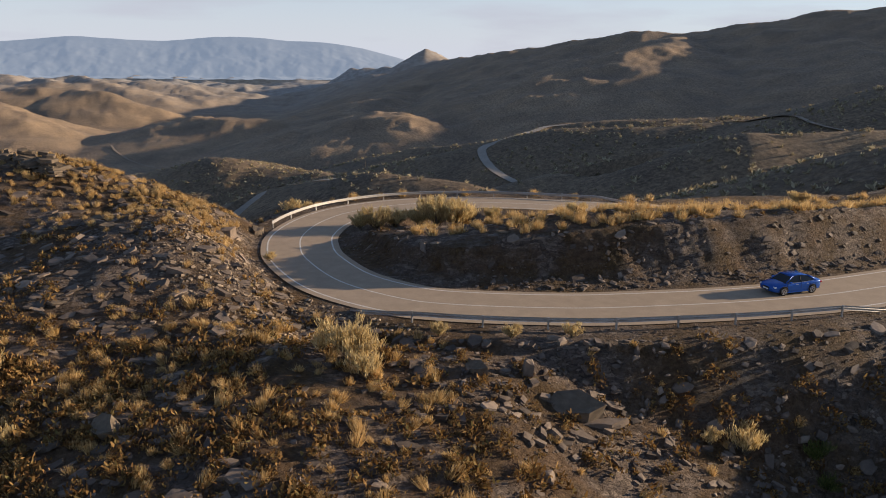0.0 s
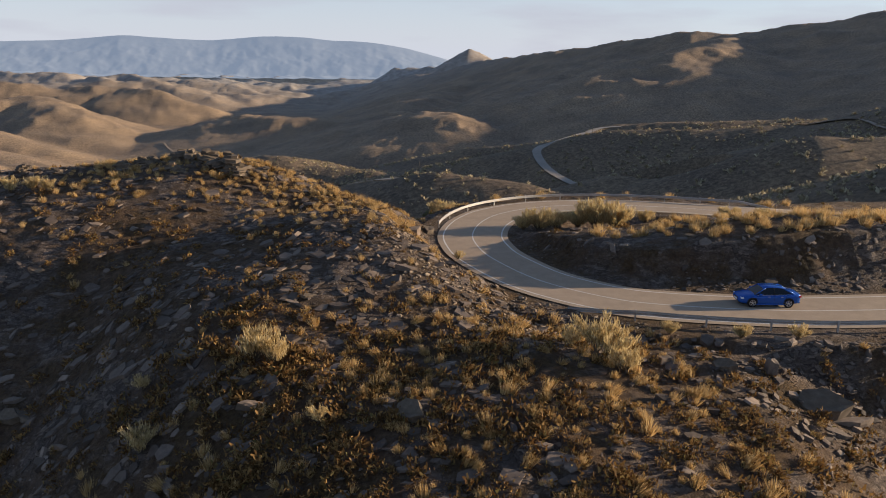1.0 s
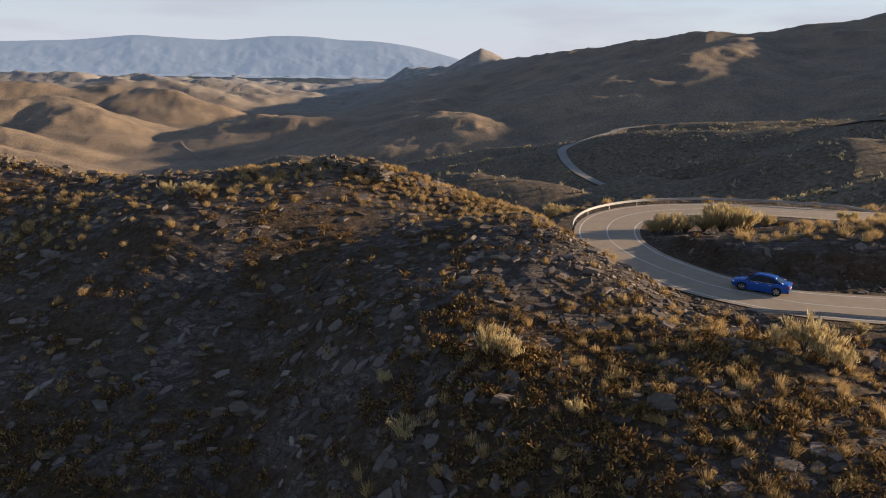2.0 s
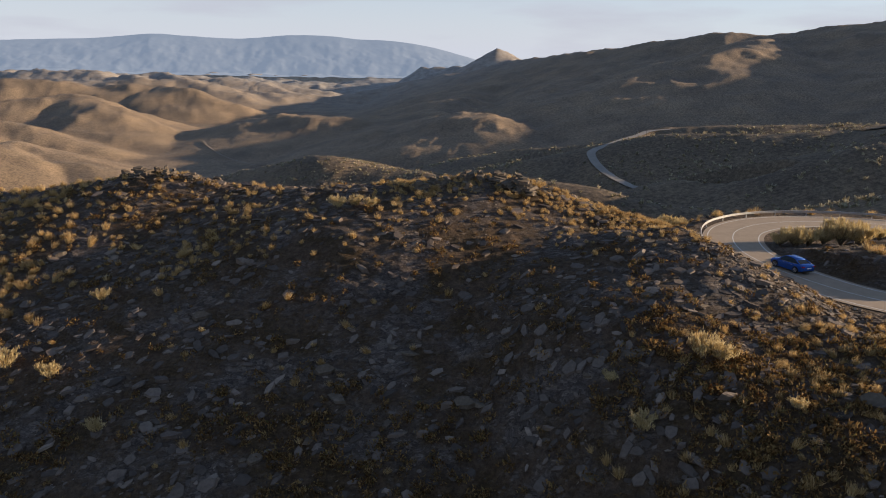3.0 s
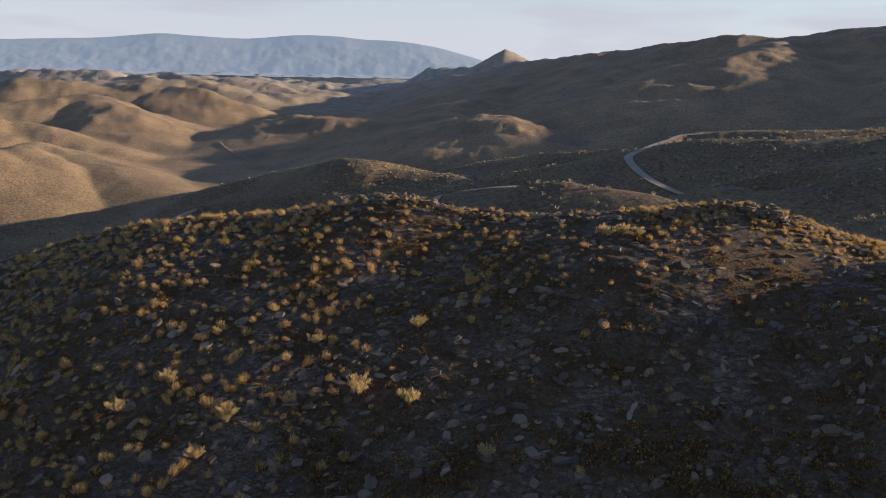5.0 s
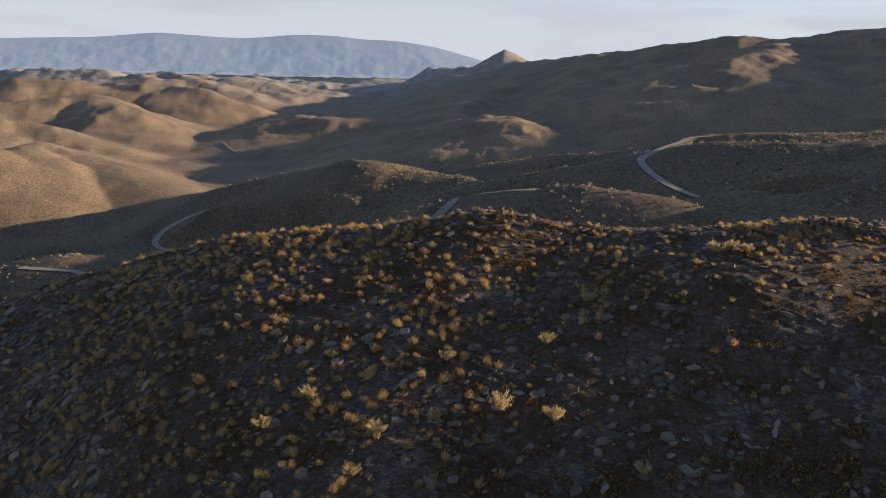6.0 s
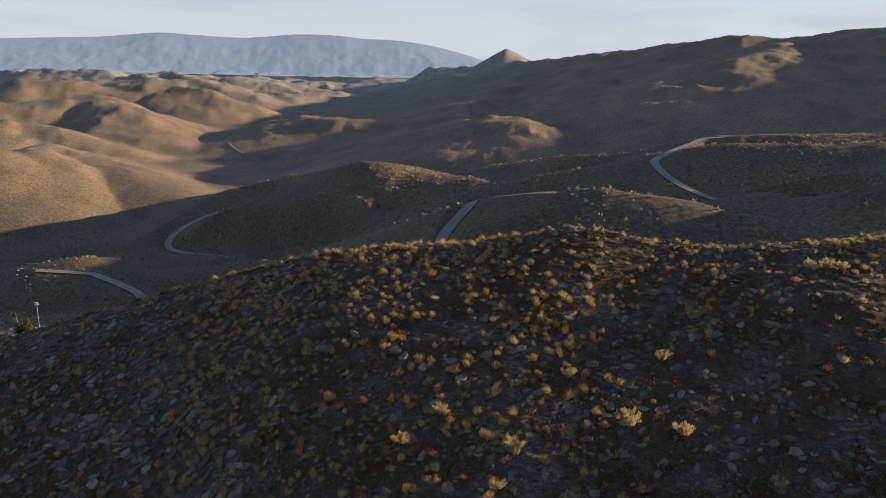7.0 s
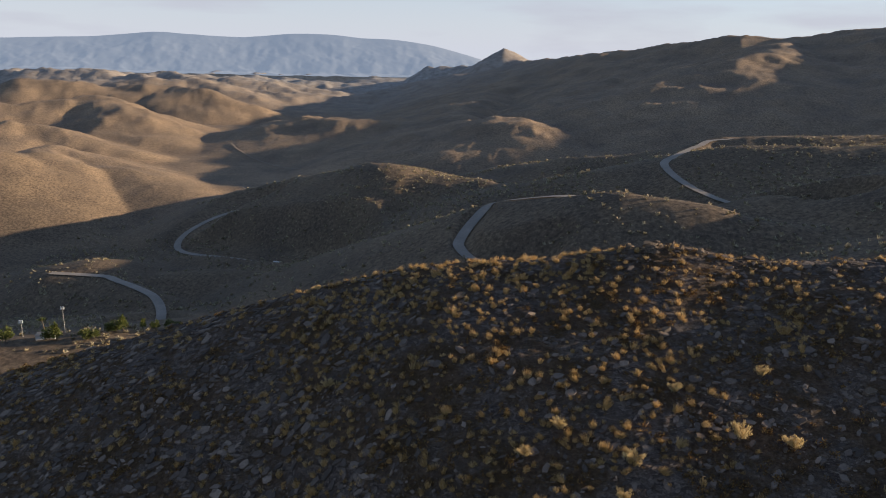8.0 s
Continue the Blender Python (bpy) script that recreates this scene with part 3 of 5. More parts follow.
def island_colours(name, stops, rough=0.95, grain=3.0, see=0.0):
    """Colour that differs from piece to piece, with grain."""
    m, nt, b = mat(name, rough)
    g = nt.nodes.new("ShaderNodeNewGeometry")
    c = ramp(nt, g.outputs["Random Per Island"], stops)
    n = noise_node(nt, grain, 6, 0.7, g.outputs["Position"])
    c = mixc(nt, 1.0, c, ramp(nt, n, [(0.3, (0.7, 0.7, 0.7)), (0.7, (1.2, 1.2, 1.2))]), "MULTIPLY")
    nt.links.new(c, b.inputs["Base Color"])
    if see:
        # thin leaves let part of the low sun through
        t = nt.nodes.new("ShaderNodeBsdfTranslucent")
        nt.links.new(c, t.inputs[0])
        mx = nt.nodes.new("ShaderNodeMixShader")
        mx.inputs[0].default_value = see
        nt.links.new(b.outputs[0], mx.inputs[1])
        nt.links.new(t.outputs[0], mx.inputs[2])
        nt.links.new(mx.outputs[0], nt.nodes["Material Output"].inputs[0])
    else:
        bump(nt, b, n, 0.6, 0.06)
    return m


STRAW = island_colours("golden_dry_grass", [(0.0, (0.34, 0.205, 0.075)), (0.5, (0.52, 0.35, 0.15)), (1.0, (0.68, 0.51, 0.27))], 0.8, 0.5, 0.4)
BROWN = island_colours("rust_brown_scrub", [(0.0, (0.080, 0.038, 0.012)), (0.45, (0.17, 0.095, 0.032)), (0.8, (0.33, 0.20, 0.075)), (1.0, (0.13, 0.11, 0.04))], 0.9, 0.35, 0.3)
SLATE = island_colours("grey_slate", [(0.0, (0.058, 0.044, 0.035)), (0.55, (0.128, 0.098, 0.078)), (0.9, (0.185, 0.142, 0.112)), (1.0, (0.26, 0.20, 0.155))], 0.8, 2.5)
SCREE = island_colours("brown_scree", [(0.0, (0.10, 0.072, 0.05)), (0.6, (0.22, 0.165, 0.115)), (1.0, (0.36, 0.28, 0.20))], 0.9, 3.0)
CRAG = plain("brown_layered_slate", (0.135, 0.105, 0.078), 0.85, 0, 3.0, 0.45)
BROOM = island_colours("pale_broom_twigs", [(0.0, (0.38, 0.275, 0.125)), (0.5, (0.54, 0.41, 0.20)), (1.0, (0.66, 0.53, 0.30))], 0.85, 0.6, 0.42)
GREEN = island_colours("green_shrub_leaves", [(0.0, (0.055, 0.075, 0.018)), (0.6, (0.12, 0.14, 0.035)), (1.0, (0.20, 0.20, 0.06))], 0.8, 0.6, 0.35)
DULL = island_colours("dull_grey_scrub", [(0.0, (0.26, 0.215, 0.13)), (0.6, (0.38, 0.315, 0.20)), (1.0, (0.50, 0.43, 0.29))], 0.9, 0.3, 0.2)
BARK = plain("weathered_wood", (0.17, 0.13, 0.095), 0.9, 0, 6.0, 0.3)


def off_road(X, Y, gap):
    d, _, _, _ = seg_field(X, Y, spline(BEND, 6))
    return d > gap


def strewn(n, x0, x1, y0, y1, keep, seed):
    """Places strewn unevenly over a stretch of the hill, where keep(X, Y) in 0..1 lets them stand."""
    r = np.random.RandomState(seed)
    X, Y = x0 + (x1 - x0) * r.rand(n), y0 + (y1 - y0) * r.rand(n)
    k = r.rand(n) < keep(X, Y)
    return X[k], Y[k], r


def lush(X, Y):
    a = np.clip(0.5 + 0.35 * np.clip((-84 - X) / 10, 0, 1) + 1.1 * fbm(X, Y, 17, 4, 0.55, 61), 0.06, 1)
    west = 0.16 + 0.84 * np.where(Y > 63, np.clip((-58 - X) / 12, 0, 1), np.clip((-84 - X) / 10, 0, 1)) * np.clip((X + 152) / 16, 0.12, 1)
    top = np.clip((Y - 64) / 12, 0, 1) * np.clip((X + 60) / 12, 0, 1)
    east = np.clip((X + 24) / 10, 0, 1) * np.clip((4 - X) / 6, 0.15, 1)
    return np.clip(a * np.maximum(np.maximum(west, top), 0.85 * east), 0, 1) * off_road(X, Y, 6.0) * ~((X > -6) & (Y > 48))


def hillside_cover():
    tufts = [blade_tuft(115, 0.66, 0.42, 0.018, 100 + i, 0.25) for i in range(5)] + [blade_tuft(90, 0.40, 0.36, 0.016, 120 + i, 0.3) for i in range(4)]
    X, Y, r = strewn(17000, -200, 60, 14, 112, lush, 1)
    small = r.rand(len(X)) < 0.5
    pick = np.where(small, 5 + r.randint(4, size=len(X)), r.randint(5, size=len(X)))
    M = poses(X, Y, land(X, Y), (0.75 + 0.7 * r.rand(len(X)) ** 1.5) * np.where(X < -84, 1.2, 1.0), r.rand(len(X)) * 6.283, 0.3, None, *slope_at(X, Y))
    X2, Y2, r2 = strewn(1500, -45, 40, 16, 46, lambda X, Y: np.clip(0.6 + fbm(X, Y, 9, 4, 0.55, 62), 0.1, 1) * off_road(X, Y, 6.6) * np.clip((3 - X) / 6, 0.15, 1) * np.clip((X + 34) / 10, 0.1, 1), 12)
    M2 = poses(X2, Y2, land(X2, Y2), 0.6 + 0.7 * r2.rand(len(X2)), r2.rand(len(X2)) * 6.283, 0.3, None, *slope_at(X2, Y2))
    ridge_top = lambda X, Y: np.exp(-(seg_field(X, Y, MAIN_CREST)[0] / 6.5) ** 2) * off_road(X, Y, 6.0)
    X3, Y3, r3 = strewn(2600, -54, -13, 58, 90, ridge_top, 14)
    M3 = poses(X3, Y3, land(X3, Y3), 0.6 + 0.5 * r3.rand(len(X3)), r3.rand(len(X3)) * 6.283, 0.3, None, *slope_at(X3, Y3))
    M, pick = np.concatenate([M, M2, M3]), np.concatenate([pick, r2.randint(9, size=len(X2)), r3.randint(9, size=len(X3))])
    tagged(scatter("dry_grass", tufts, M, pick, STRAW), "golden dry grass tufts dotted over the stony hillside", "grass", kind="stuff")
    shrubs = [cushion(42, 0.62, 0.46, 0.145, 200 + i) for i in range(6)]
    brown = lambda X, Y: np.clip(0.40 + 1.5 * fbm(X, Y, 11, 4, 0.55, 71), 0.04, 1) * off_road(X, Y, 6.6) * (0.85 + 0.15 * np.clip((X + 30) / 15, 0, 1)) * np.where((X > -6) & (Y > 48), 0.12, 1)
    X, Y, r = strewn(17500, -215, 60, 10, 116, brown, 2)
    M = poses(X, Y, land(X, Y), 0.5 + 0.9 * r.rand(len(X)) ** 1.6, r.rand(len(X)) * 6.283, 0.6, 0.7 + 0.5 * r.rand(len(X)), *slope_at(X, Y))
    X2, Y2, r2 = strewn(2600, -45, 40, 14, 42, lambda X, Y: np.clip(0.6 + 1.2 * fbm(X, Y, 8, 4, 0.55, 72), 0.08, 1) * off_road(X, Y, 8.2) * np.clip((8 - X) / 8, 0.6, 1), 13)
    M2 = poses(X2, Y2, land(X2, Y2), 0.6 + 1.0 * r2.rand(len(X2)) ** 1.4, r2.rand(len(X2)) * 6.283, 0.6, None, *slope_at(X2, Y2))
    X3, Y3, r3 = strewn(1800, -100, -25, 22, 48, lambda X, Y: np.clip(0.25 + 1.8 * fbm(X, Y, 8, 4, 0.55, 73), 0, 1), 16)
    M3 = poses(X3, Y3, land(X3, Y3), 0.7 + 0.8 * r3.rand(len(X3)) ** 1.4, r3.rand(len(X3)) * 6.283, 0.6, None, *slope_at(X3, Y3))
    M = np.concatenate([M, M2, M3])
    tagged(scatter("low_scrub", shrubs, M, r.randint(6, size=len(M)), BROWN), "rust-brown low cushion scrub between the stones", "scrub", kind="stuff")
    # broken slate strewn everywhere, in sheets where the rock comes through
    stones = [slab(300 + i, 0.06 + 0.022 * (i % 6)) for i in range(12)]
    bare = lambda X, Y: np.clip(0.42 + 0.6 * np.clip((-118 - X) / 12, 0, 1) + 0.3 * np.exp(-((X + 50) / 26) ** 2 - ((Y - 46) / 18) ** 2) - 1.2 * fbm(X, Y, 14, 4, 0.6, 61), 0.2, 1) * np.clip((8 - X) / 8, 0.3, 1) * off_road(X, Y, 5.6) * np.where((X > -6) & (Y > 48), 0.35, 1)
    X, Y, r = strewn(50000, -200, 45, 16, 108, bare, 3)
    size = (0.13 + 0.72 * r.rand(len(X)) ** 3.6) * (1 + 0.25 * np.clip((-118 - X) / 12, 0, 1))
    M = poses(X, Y, land(X, Y) + size * 0.05, size, 0.5 + 0.7 * r.randn(len(X)), 1.0, 0.7 + 0.9 * r.rand(len(X)), slope_at(X, Y)[0] + 0.14 * r.randn(len(X)), slope_at(X, Y)[1] + 0.14 * r.randn(len(X)) - 0.05)
    tagged(scatter("slate_rubble", stones, M, r.randint(12, size=len(X)), SLATE), "grey broken slate rubble strewn over the slope", "rubble", kind="stuff")


hillside_cover()


def roadside_cover():
    """Grass and gravel along the road, on the bank inside the bend and beyond it."""
    tufts = [blade_tuft(110, 0.8, 0.6, 0.024, 140 + i) for i in range(4)]
    bank = lambda X, Y: off_road(X, Y, 4.6) * np.clip((crest(X, Y, BANK, 0.26, 0.14, 1.5) + 0.6) / 2.2, 0, 1) * off_road(X, Y, 8.8)
    X, Y, r = strewn(1500, -4, 75, 54, 96, bank, 5)
    M = poses(X, Y, land(X, Y), 0.7 + 0.7 * r.rand(len(X)), r.rand(len(X)) * 6.283)
    tagged(scatter("bank_grass", tufts, M, r.randint(4, size=len(X)), STRAW), "tall dry grass along the top of the bank", "grass", kind="stuff")
    chips = [slab(350 + i, 0.22) for i in range(8)]
    scree = lambda X, Y: off_road(X, Y, 4.3) * np.exp(-(seg_field(X, Y, [(-19, 66, 0), (-17, 57, 0), (-13, 48, 0), (-7, 44, 0)])[0] / 4.6) ** 2)
    X, Y, r = strewn(15000, -30, 0, 40, 74, scree, 15)
    size = 0.06 + 0.24 * r.rand(len(X)) ** 3
    M = poses(X, Y, land(X, Y) + 0.02, size, r.rand(len(X)) * 6.283, 1.0, None, slope_at(X, Y)[0] + 0.3 * r.randn(len(X)), slope_at(X, Y)[1] + 0.3 * r.randn(len(X)))
    tagged(scatter("scree", chips, M, r.randint(8, size=len(X)), SCREE), "warm brown slate chips on the slope above the bend", "scree", kind="stuff")
    edge = lambda X, Y: off_road(X, Y, 5.0) * (~off_road(X, Y, 13.0)) * 0.8
    X, Y, r = strewn(900, -8, 130, 88, 130, edge, 6)
    M = poses(X, Y, land(X, Y), 0.7 + 0.9 * r.rand(len(X)), r.rand(len(X)) * 6.283)
    tagged(scatter("verge_grass", tufts, M, r.randint(4, size=len(X)), STRAW), "dry grass on the verge beyond the bend", "grass", kind="stuff")
    stones = [slab(330 + i, 0.3) for i in range(8)]
    strip = lambda X, Y: (off_road(X, Y, 3.9) & ~off_road(X, Y, 6.8)) * 0.9
    X, Y, r = strewn(26000, -20, 62, 36, 95, strip, 8)
    size = 0.035 + 0.16 * r.rand(len(X)) ** 4
    M = poses(X, Y, land(X, Y), size, r.rand(len(X)) * 6.283)
    tagged(scatter("roadside_gravel", stones, M, r.randint(8, size=len(X)), SLATE), "loose grey gravel beside the asphalt", "gravel", kind="stuff")
    cut = lambda X, Y: (off_road(X, Y, 4.3) & ~off_road(X, Y, 9.0)) * (Y < 66) * np.clip((X - 2) / 8, 0, 1) * np.where(off_road(X, Y, 6.2), 0.35, 1) * (Y > 50)
    X, Y, r = strewn(16000, 0, 80, 48, 74, cut, 18)
    size = 0.06 + 0.36 * r.rand(len(X)) ** 3.5
    M = poses(X, Y, land(X, Y) + 0.05 * size, size, r.rand(len(X)) * 6.283, 1.0, 0.6 + 0.6 * r.rand(len(X)), *slope_at(X, Y))
    tagged(scatter("bank_rubble", stones, M, r.randint(8, size=len(X)), SLATE), "grey rubble at the foot of the cut bank", "rubble", kind="stuff")
    face = lambda X, Y: (off_road(X, Y, 4.2) & ~off_road(X, Y, 16.0)) * np.clip((X + 6) / 6, 0, 1) * (Y < 41.5)
    X, Y, r = strewn(4200, -8, 60, 28, 46, face, 9)
    size = 0.07 + 0.42 * r.rand(len(X)) ** 4
    M = poses(X, Y, land(X, Y) + 0.05 * size, size, 0.4 + 0.8 * r.randn(len(X)), 1.0, 0.8 + r.rand(len(X)), *slope_at(X, Y))
    tagged(scatter("embankment_stones", stones, M, r.randint(8, size=len(X)), SLATE), "loose angular stones down the road embankment", "stones", kind="stuff")


roadside_cover()


def far_scrub():
    """Clumps of scrub over the hills beyond, too many to count."""
    shrubs = [cushion(9, 0.8, 0.75, 0.9, 260 + i) for i in range(5)]
    keep = lambda X, Y: np.clip(0.35 + 1.4 * fbm(X, Y, 60, 4, 0.6, 81) + 0.7 * np.exp(-((X + 150) / 95) ** 2 - ((Y - 720) / 70) ** 2), 0, 1) * np.clip((Y - 150) / 120, 0, 1)
    X, Y, r = strewn(26000, -520, 420, 170, 900, keep, 10)
    ok = np.ones(len(X), bool)
    for pts, half, flat, fill, cut in ROADS:
        ok &= seg_field(X, Y, spline(pts, 5))[0] > half + 1.5
    X, Y = X[ok], Y[ok]
    M = poses(X, Y, land(X, Y), 0.7 + 1.2 * r.rand(len(X)) ** 2, r.rand(len(X)) * 6.283)
    tagged(scatter("hill_scrub", shrubs, M, r.randint(5, size=len(X)), DULL), "pale low scrub dotted over the lower hills", "scrub", kind="stuff")


far_scrub()


# ---- single shrubs ----
def shrub(name, label, leaf, seed, height, spread, stems, sprigs):
    """A broom-like shrub: bent stems fanning up from one foot, twigs towards their tips."""
    r = np.random.RandomState(seed)
    ob = thing(name, label, "shrub", group="shrubs on the hill")
    v, f, tv, tf = [], [], [], []
    for i in range(stems):
        a, k = r.rand() * 6.283, 0.25 + 0.75 * r.rand()
        h = height * (0.6 + 0.4 * r.rand())
        c, s_ = math.cos(a), math.sin(a)
        pts = [np.array((c * spread * k * q ** 1.3, s_ * spread * k * q ** 1.3, h * q ** 0.85 - 0.1)) for q in (0, 0.3, 0.6, 0.85, 1.0)]
        side = np.array((-s_, c, 0.0))
        for j, p in enumerate(pts):
            w = 0.028 * (1 - 0.19 * j) * height / 1.5
            o = len(v)
            v += [tuple(p - side * w), tuple(p + side * w), tuple(p + np.array((c, s_, 0)) * w)]
            if j:
                b = o - 3
                for m_, n_ in ((0, 1), (1, 2), (2, 0)):
                    f += [(b + m_, b + n_, o + n_, o + m_)]
        for t in range(sprigs):
            q = 0.35 + 0.65 * r.rand()
            i0 = min(3, int(q * 4))
            p = pts[i0] + (pts[i0 + 1] - pts[i0]) * (q * 4 - i0) + r.randn(3) * 0.05 * height
            d = np.array((c * 0.3, s_ * 0.3, 1.0)) + r.randn(3) * 0.25
            d = d / np.linalg.norm(d) * height * (0.10 + 0.12 * r.rand())
            w = np.cross(d, r.randn(3))
            w = w / np.linalg.norm(w) * height * 0.0075
            o = len(tv)
            tv += [tuple(p - w), tuple(p + w), tuple(p + d * 0.6 + w * 1.6), tuple(p + d), tuple(p + d * 0.6 - w * 1.6)]
            tf += [(o, o + 1, o + 2, o + 3, o + 4)]
    st = mesh_object("stem", v, f, BARK)
    tw = mesh_object("foliage", tv, tf, leaf, False)
    st.parent = tw.parent = ob
    return ob


def plant_shrubs():
    protos = {
        "pale": [shrub("broom_shrub", "pale straw-coloured broom shrub with upright bare twigs", BROOM, 11 + i, 1.0, 0.75, 30, 40) for i in range(3)],
        "thick": [shrub("broom_bush", "dense straw-green broom bush beside the road", BROOM, 31 + i, 1.0, 0.8, 64, 44) for i in range(2)],
        "green": [shrub("green_shrub", "small bright green leafy shrub on the rocky slope", GREEN, 41, 1.0, 0.7, 40, 34)]}
    used = set()
    spots = [("pale", -26.9, 39.6, 2.1), ("pale", -25.6, 39.0, 1.7), ("pale", -32.4, 34.6, 1.5), ("pale", -33.6, 39.2, 1.0), ("pale", -85.4, 52.4, 1.9), ("pale", -79.8, 60.6, 1.5), ("pale", -97.7, 50.4, 1.9), ("pale", -132.6, 71.6, 1.6),
             ("pale", -104.7, 55.8, 1.5), ("pale", -80.4, 50.5, 1.7), ("pale", -57.5, 72.8, 1.6), ("pale", -55.5, 73.2, 1.5), ("pale", -53.8, 72.6, 1.3), ("pale", -90.5, 59.4, 1.3), ("pale", -73.6, 43.5, 1.3), ("pale", -109, 53, 1.5),
             ("pale", -99.5, 46.5, 1.3), ("pale", -92.0, 52.0, 1.2), ("pale", 17.2, 36.4, 1.9), ("pale", 15.0, 36.6, 1.0), ("pale", -22.5, 33.5, 1.0), ("pale", -13.2, 61.5, 0.9),
             ("pale", -6.1, 39.6, 2.4), ("pale", -5.5, 38.6, 2.1), ("pale", -5.0, 37.2, 1.8), ("pale", -7.6, 40.4, 1.3), ("thick", -4.0, 72.6, 2.3), ("thick", -2.0, 73.4, 2.0), ("thick", -5.6, 73.2, 1.5), ("thick", 2.4, 74.2, 3.1), ("thick", 4.2, 73.6, 2.7), ("thick", 5.6, 76.4, 2.0), ("thick", 0.6, 74.8, 1.9),
             ("thick", 8.6, 76.8, 1.5), ("thick", 17.8, 76.4, 1.6), ("thick", 21.0, 75.0, 1.3), ("thick", -13.6, 88.6, 2.4), ("thick", -11.6, 90.2, 1.6), ("thick", -16.2, 87.4, 1.4), ("pale", 8.0, 42.3, 1.1), ("thick", 4.1, 42.2, 0.9), ("thick", -0.4, 43.0, 0.9), ("thick", 45, 94, 2.0), ("thick", 31, 93, 1.7), ("thick", 58, 100, 2.2),
             ("green", 21.6, 36.2, 1.4), ("green", 21.8, 34.9, 1.1), ("green", -14.6, 89.2, 1.9)]
    for i, (kind, x, y, size) in enumerate(spots):
        src = protos[kind][i % len(protos[kind])]
        m = pose(x, y, ground_at(x, y) - 0.03, 0, 0, i * 67.0)
        if src.name in used:
            ob = copy_thing(src, m)
        else:
            used.add(src.name)
            src.matrix_basis = m
            ob = src
        ob.scale = (size, size, size)
    for group in protos.values():
        for src in group:
            if src.name not in used:
                bpy.data.objects.remove(src)


plant_shrubs()


# ---- boulders and the outcrops on the crest ----
def boulder_mesh(seed, flat, cuts=1, rough=0.11):
    r = np.random.RandomState(seed)
    bm = bmesh.new()
    v, f = slab(seed, flat)
    vs = [bm.verts.new(p) for p in v]
    for q in f:
        bm.faces.new([vs[i] for i in q])
    n = (len(v) - 1) // 2
    bm.faces.new([vs[i] for i in range(n - 1, -1, -1)])
    bmesh.ops.subdivide_edges(bm, edges=list(bm.edges), cuts=cuts)
    for q in bm.verts:
        d = noise.noise_vector(q.co * 2.1 + Vector((seed, 0, 0)))
        q.co += d * rough
        q.co.z += 0.05 * math.floor(q.co.z * 9) / 9
    me = bpy.data.meshes.new("boulder")
    bm.to_mesh(me)
    bm.free()
    me.materials.append(CRAG if seed % 2 else SLATE)
    return me


def crag_mesh(seed):
    """A crag of slate: thin broken beds stacked with overhangs, leaning together."""
    r = np.random.RandomState(seed)
    bm = bmesh.new()
    z, shift = -0.5, np.zeros(2)
    for k in range(r.randint(6, 9)):
        thick = 0.05 + 0.09 * r.rand()
        wide = (1.05 - 0.07 * k) * (0.7 + 0.5 * r.rand())
        v, f = slab(seed * 17 + k, thick / wide)
        a = 0.5 * r.randn()
        shift = shift + 0.13 * r.randn(2)
        tilt = 0.10 * r.randn(2)
        vs = []
        for x, y, q in v:
            u, w = (x * math.cos(a) - y * math.sin(a)) * wide, (x * math.sin(a) + y * math.cos(a)) * wide
            d = noise.noise_vector(Vector((u * 2.3 + seed, w * 2.3, k))) * 0.06
            vs.append(bm.verts.new((u + shift[0] + d.x, w + shift[1] + d.y, z + thick + q * wide + tilt[0] * u + tilt[1] * w)))
        n = (len(v) - 1) // 2
        for q in f:
            bm.faces.new([vs[i] for i in q])
        bm.faces.new([vs[i] for i in range(n - 1, -1, -1)])
        z += thick * 1.7
    me = bpy.data.meshes.new("crag")
    bm.to_mesh(me)
    bm.free()
    me.materials.append(CRAG)
    return me


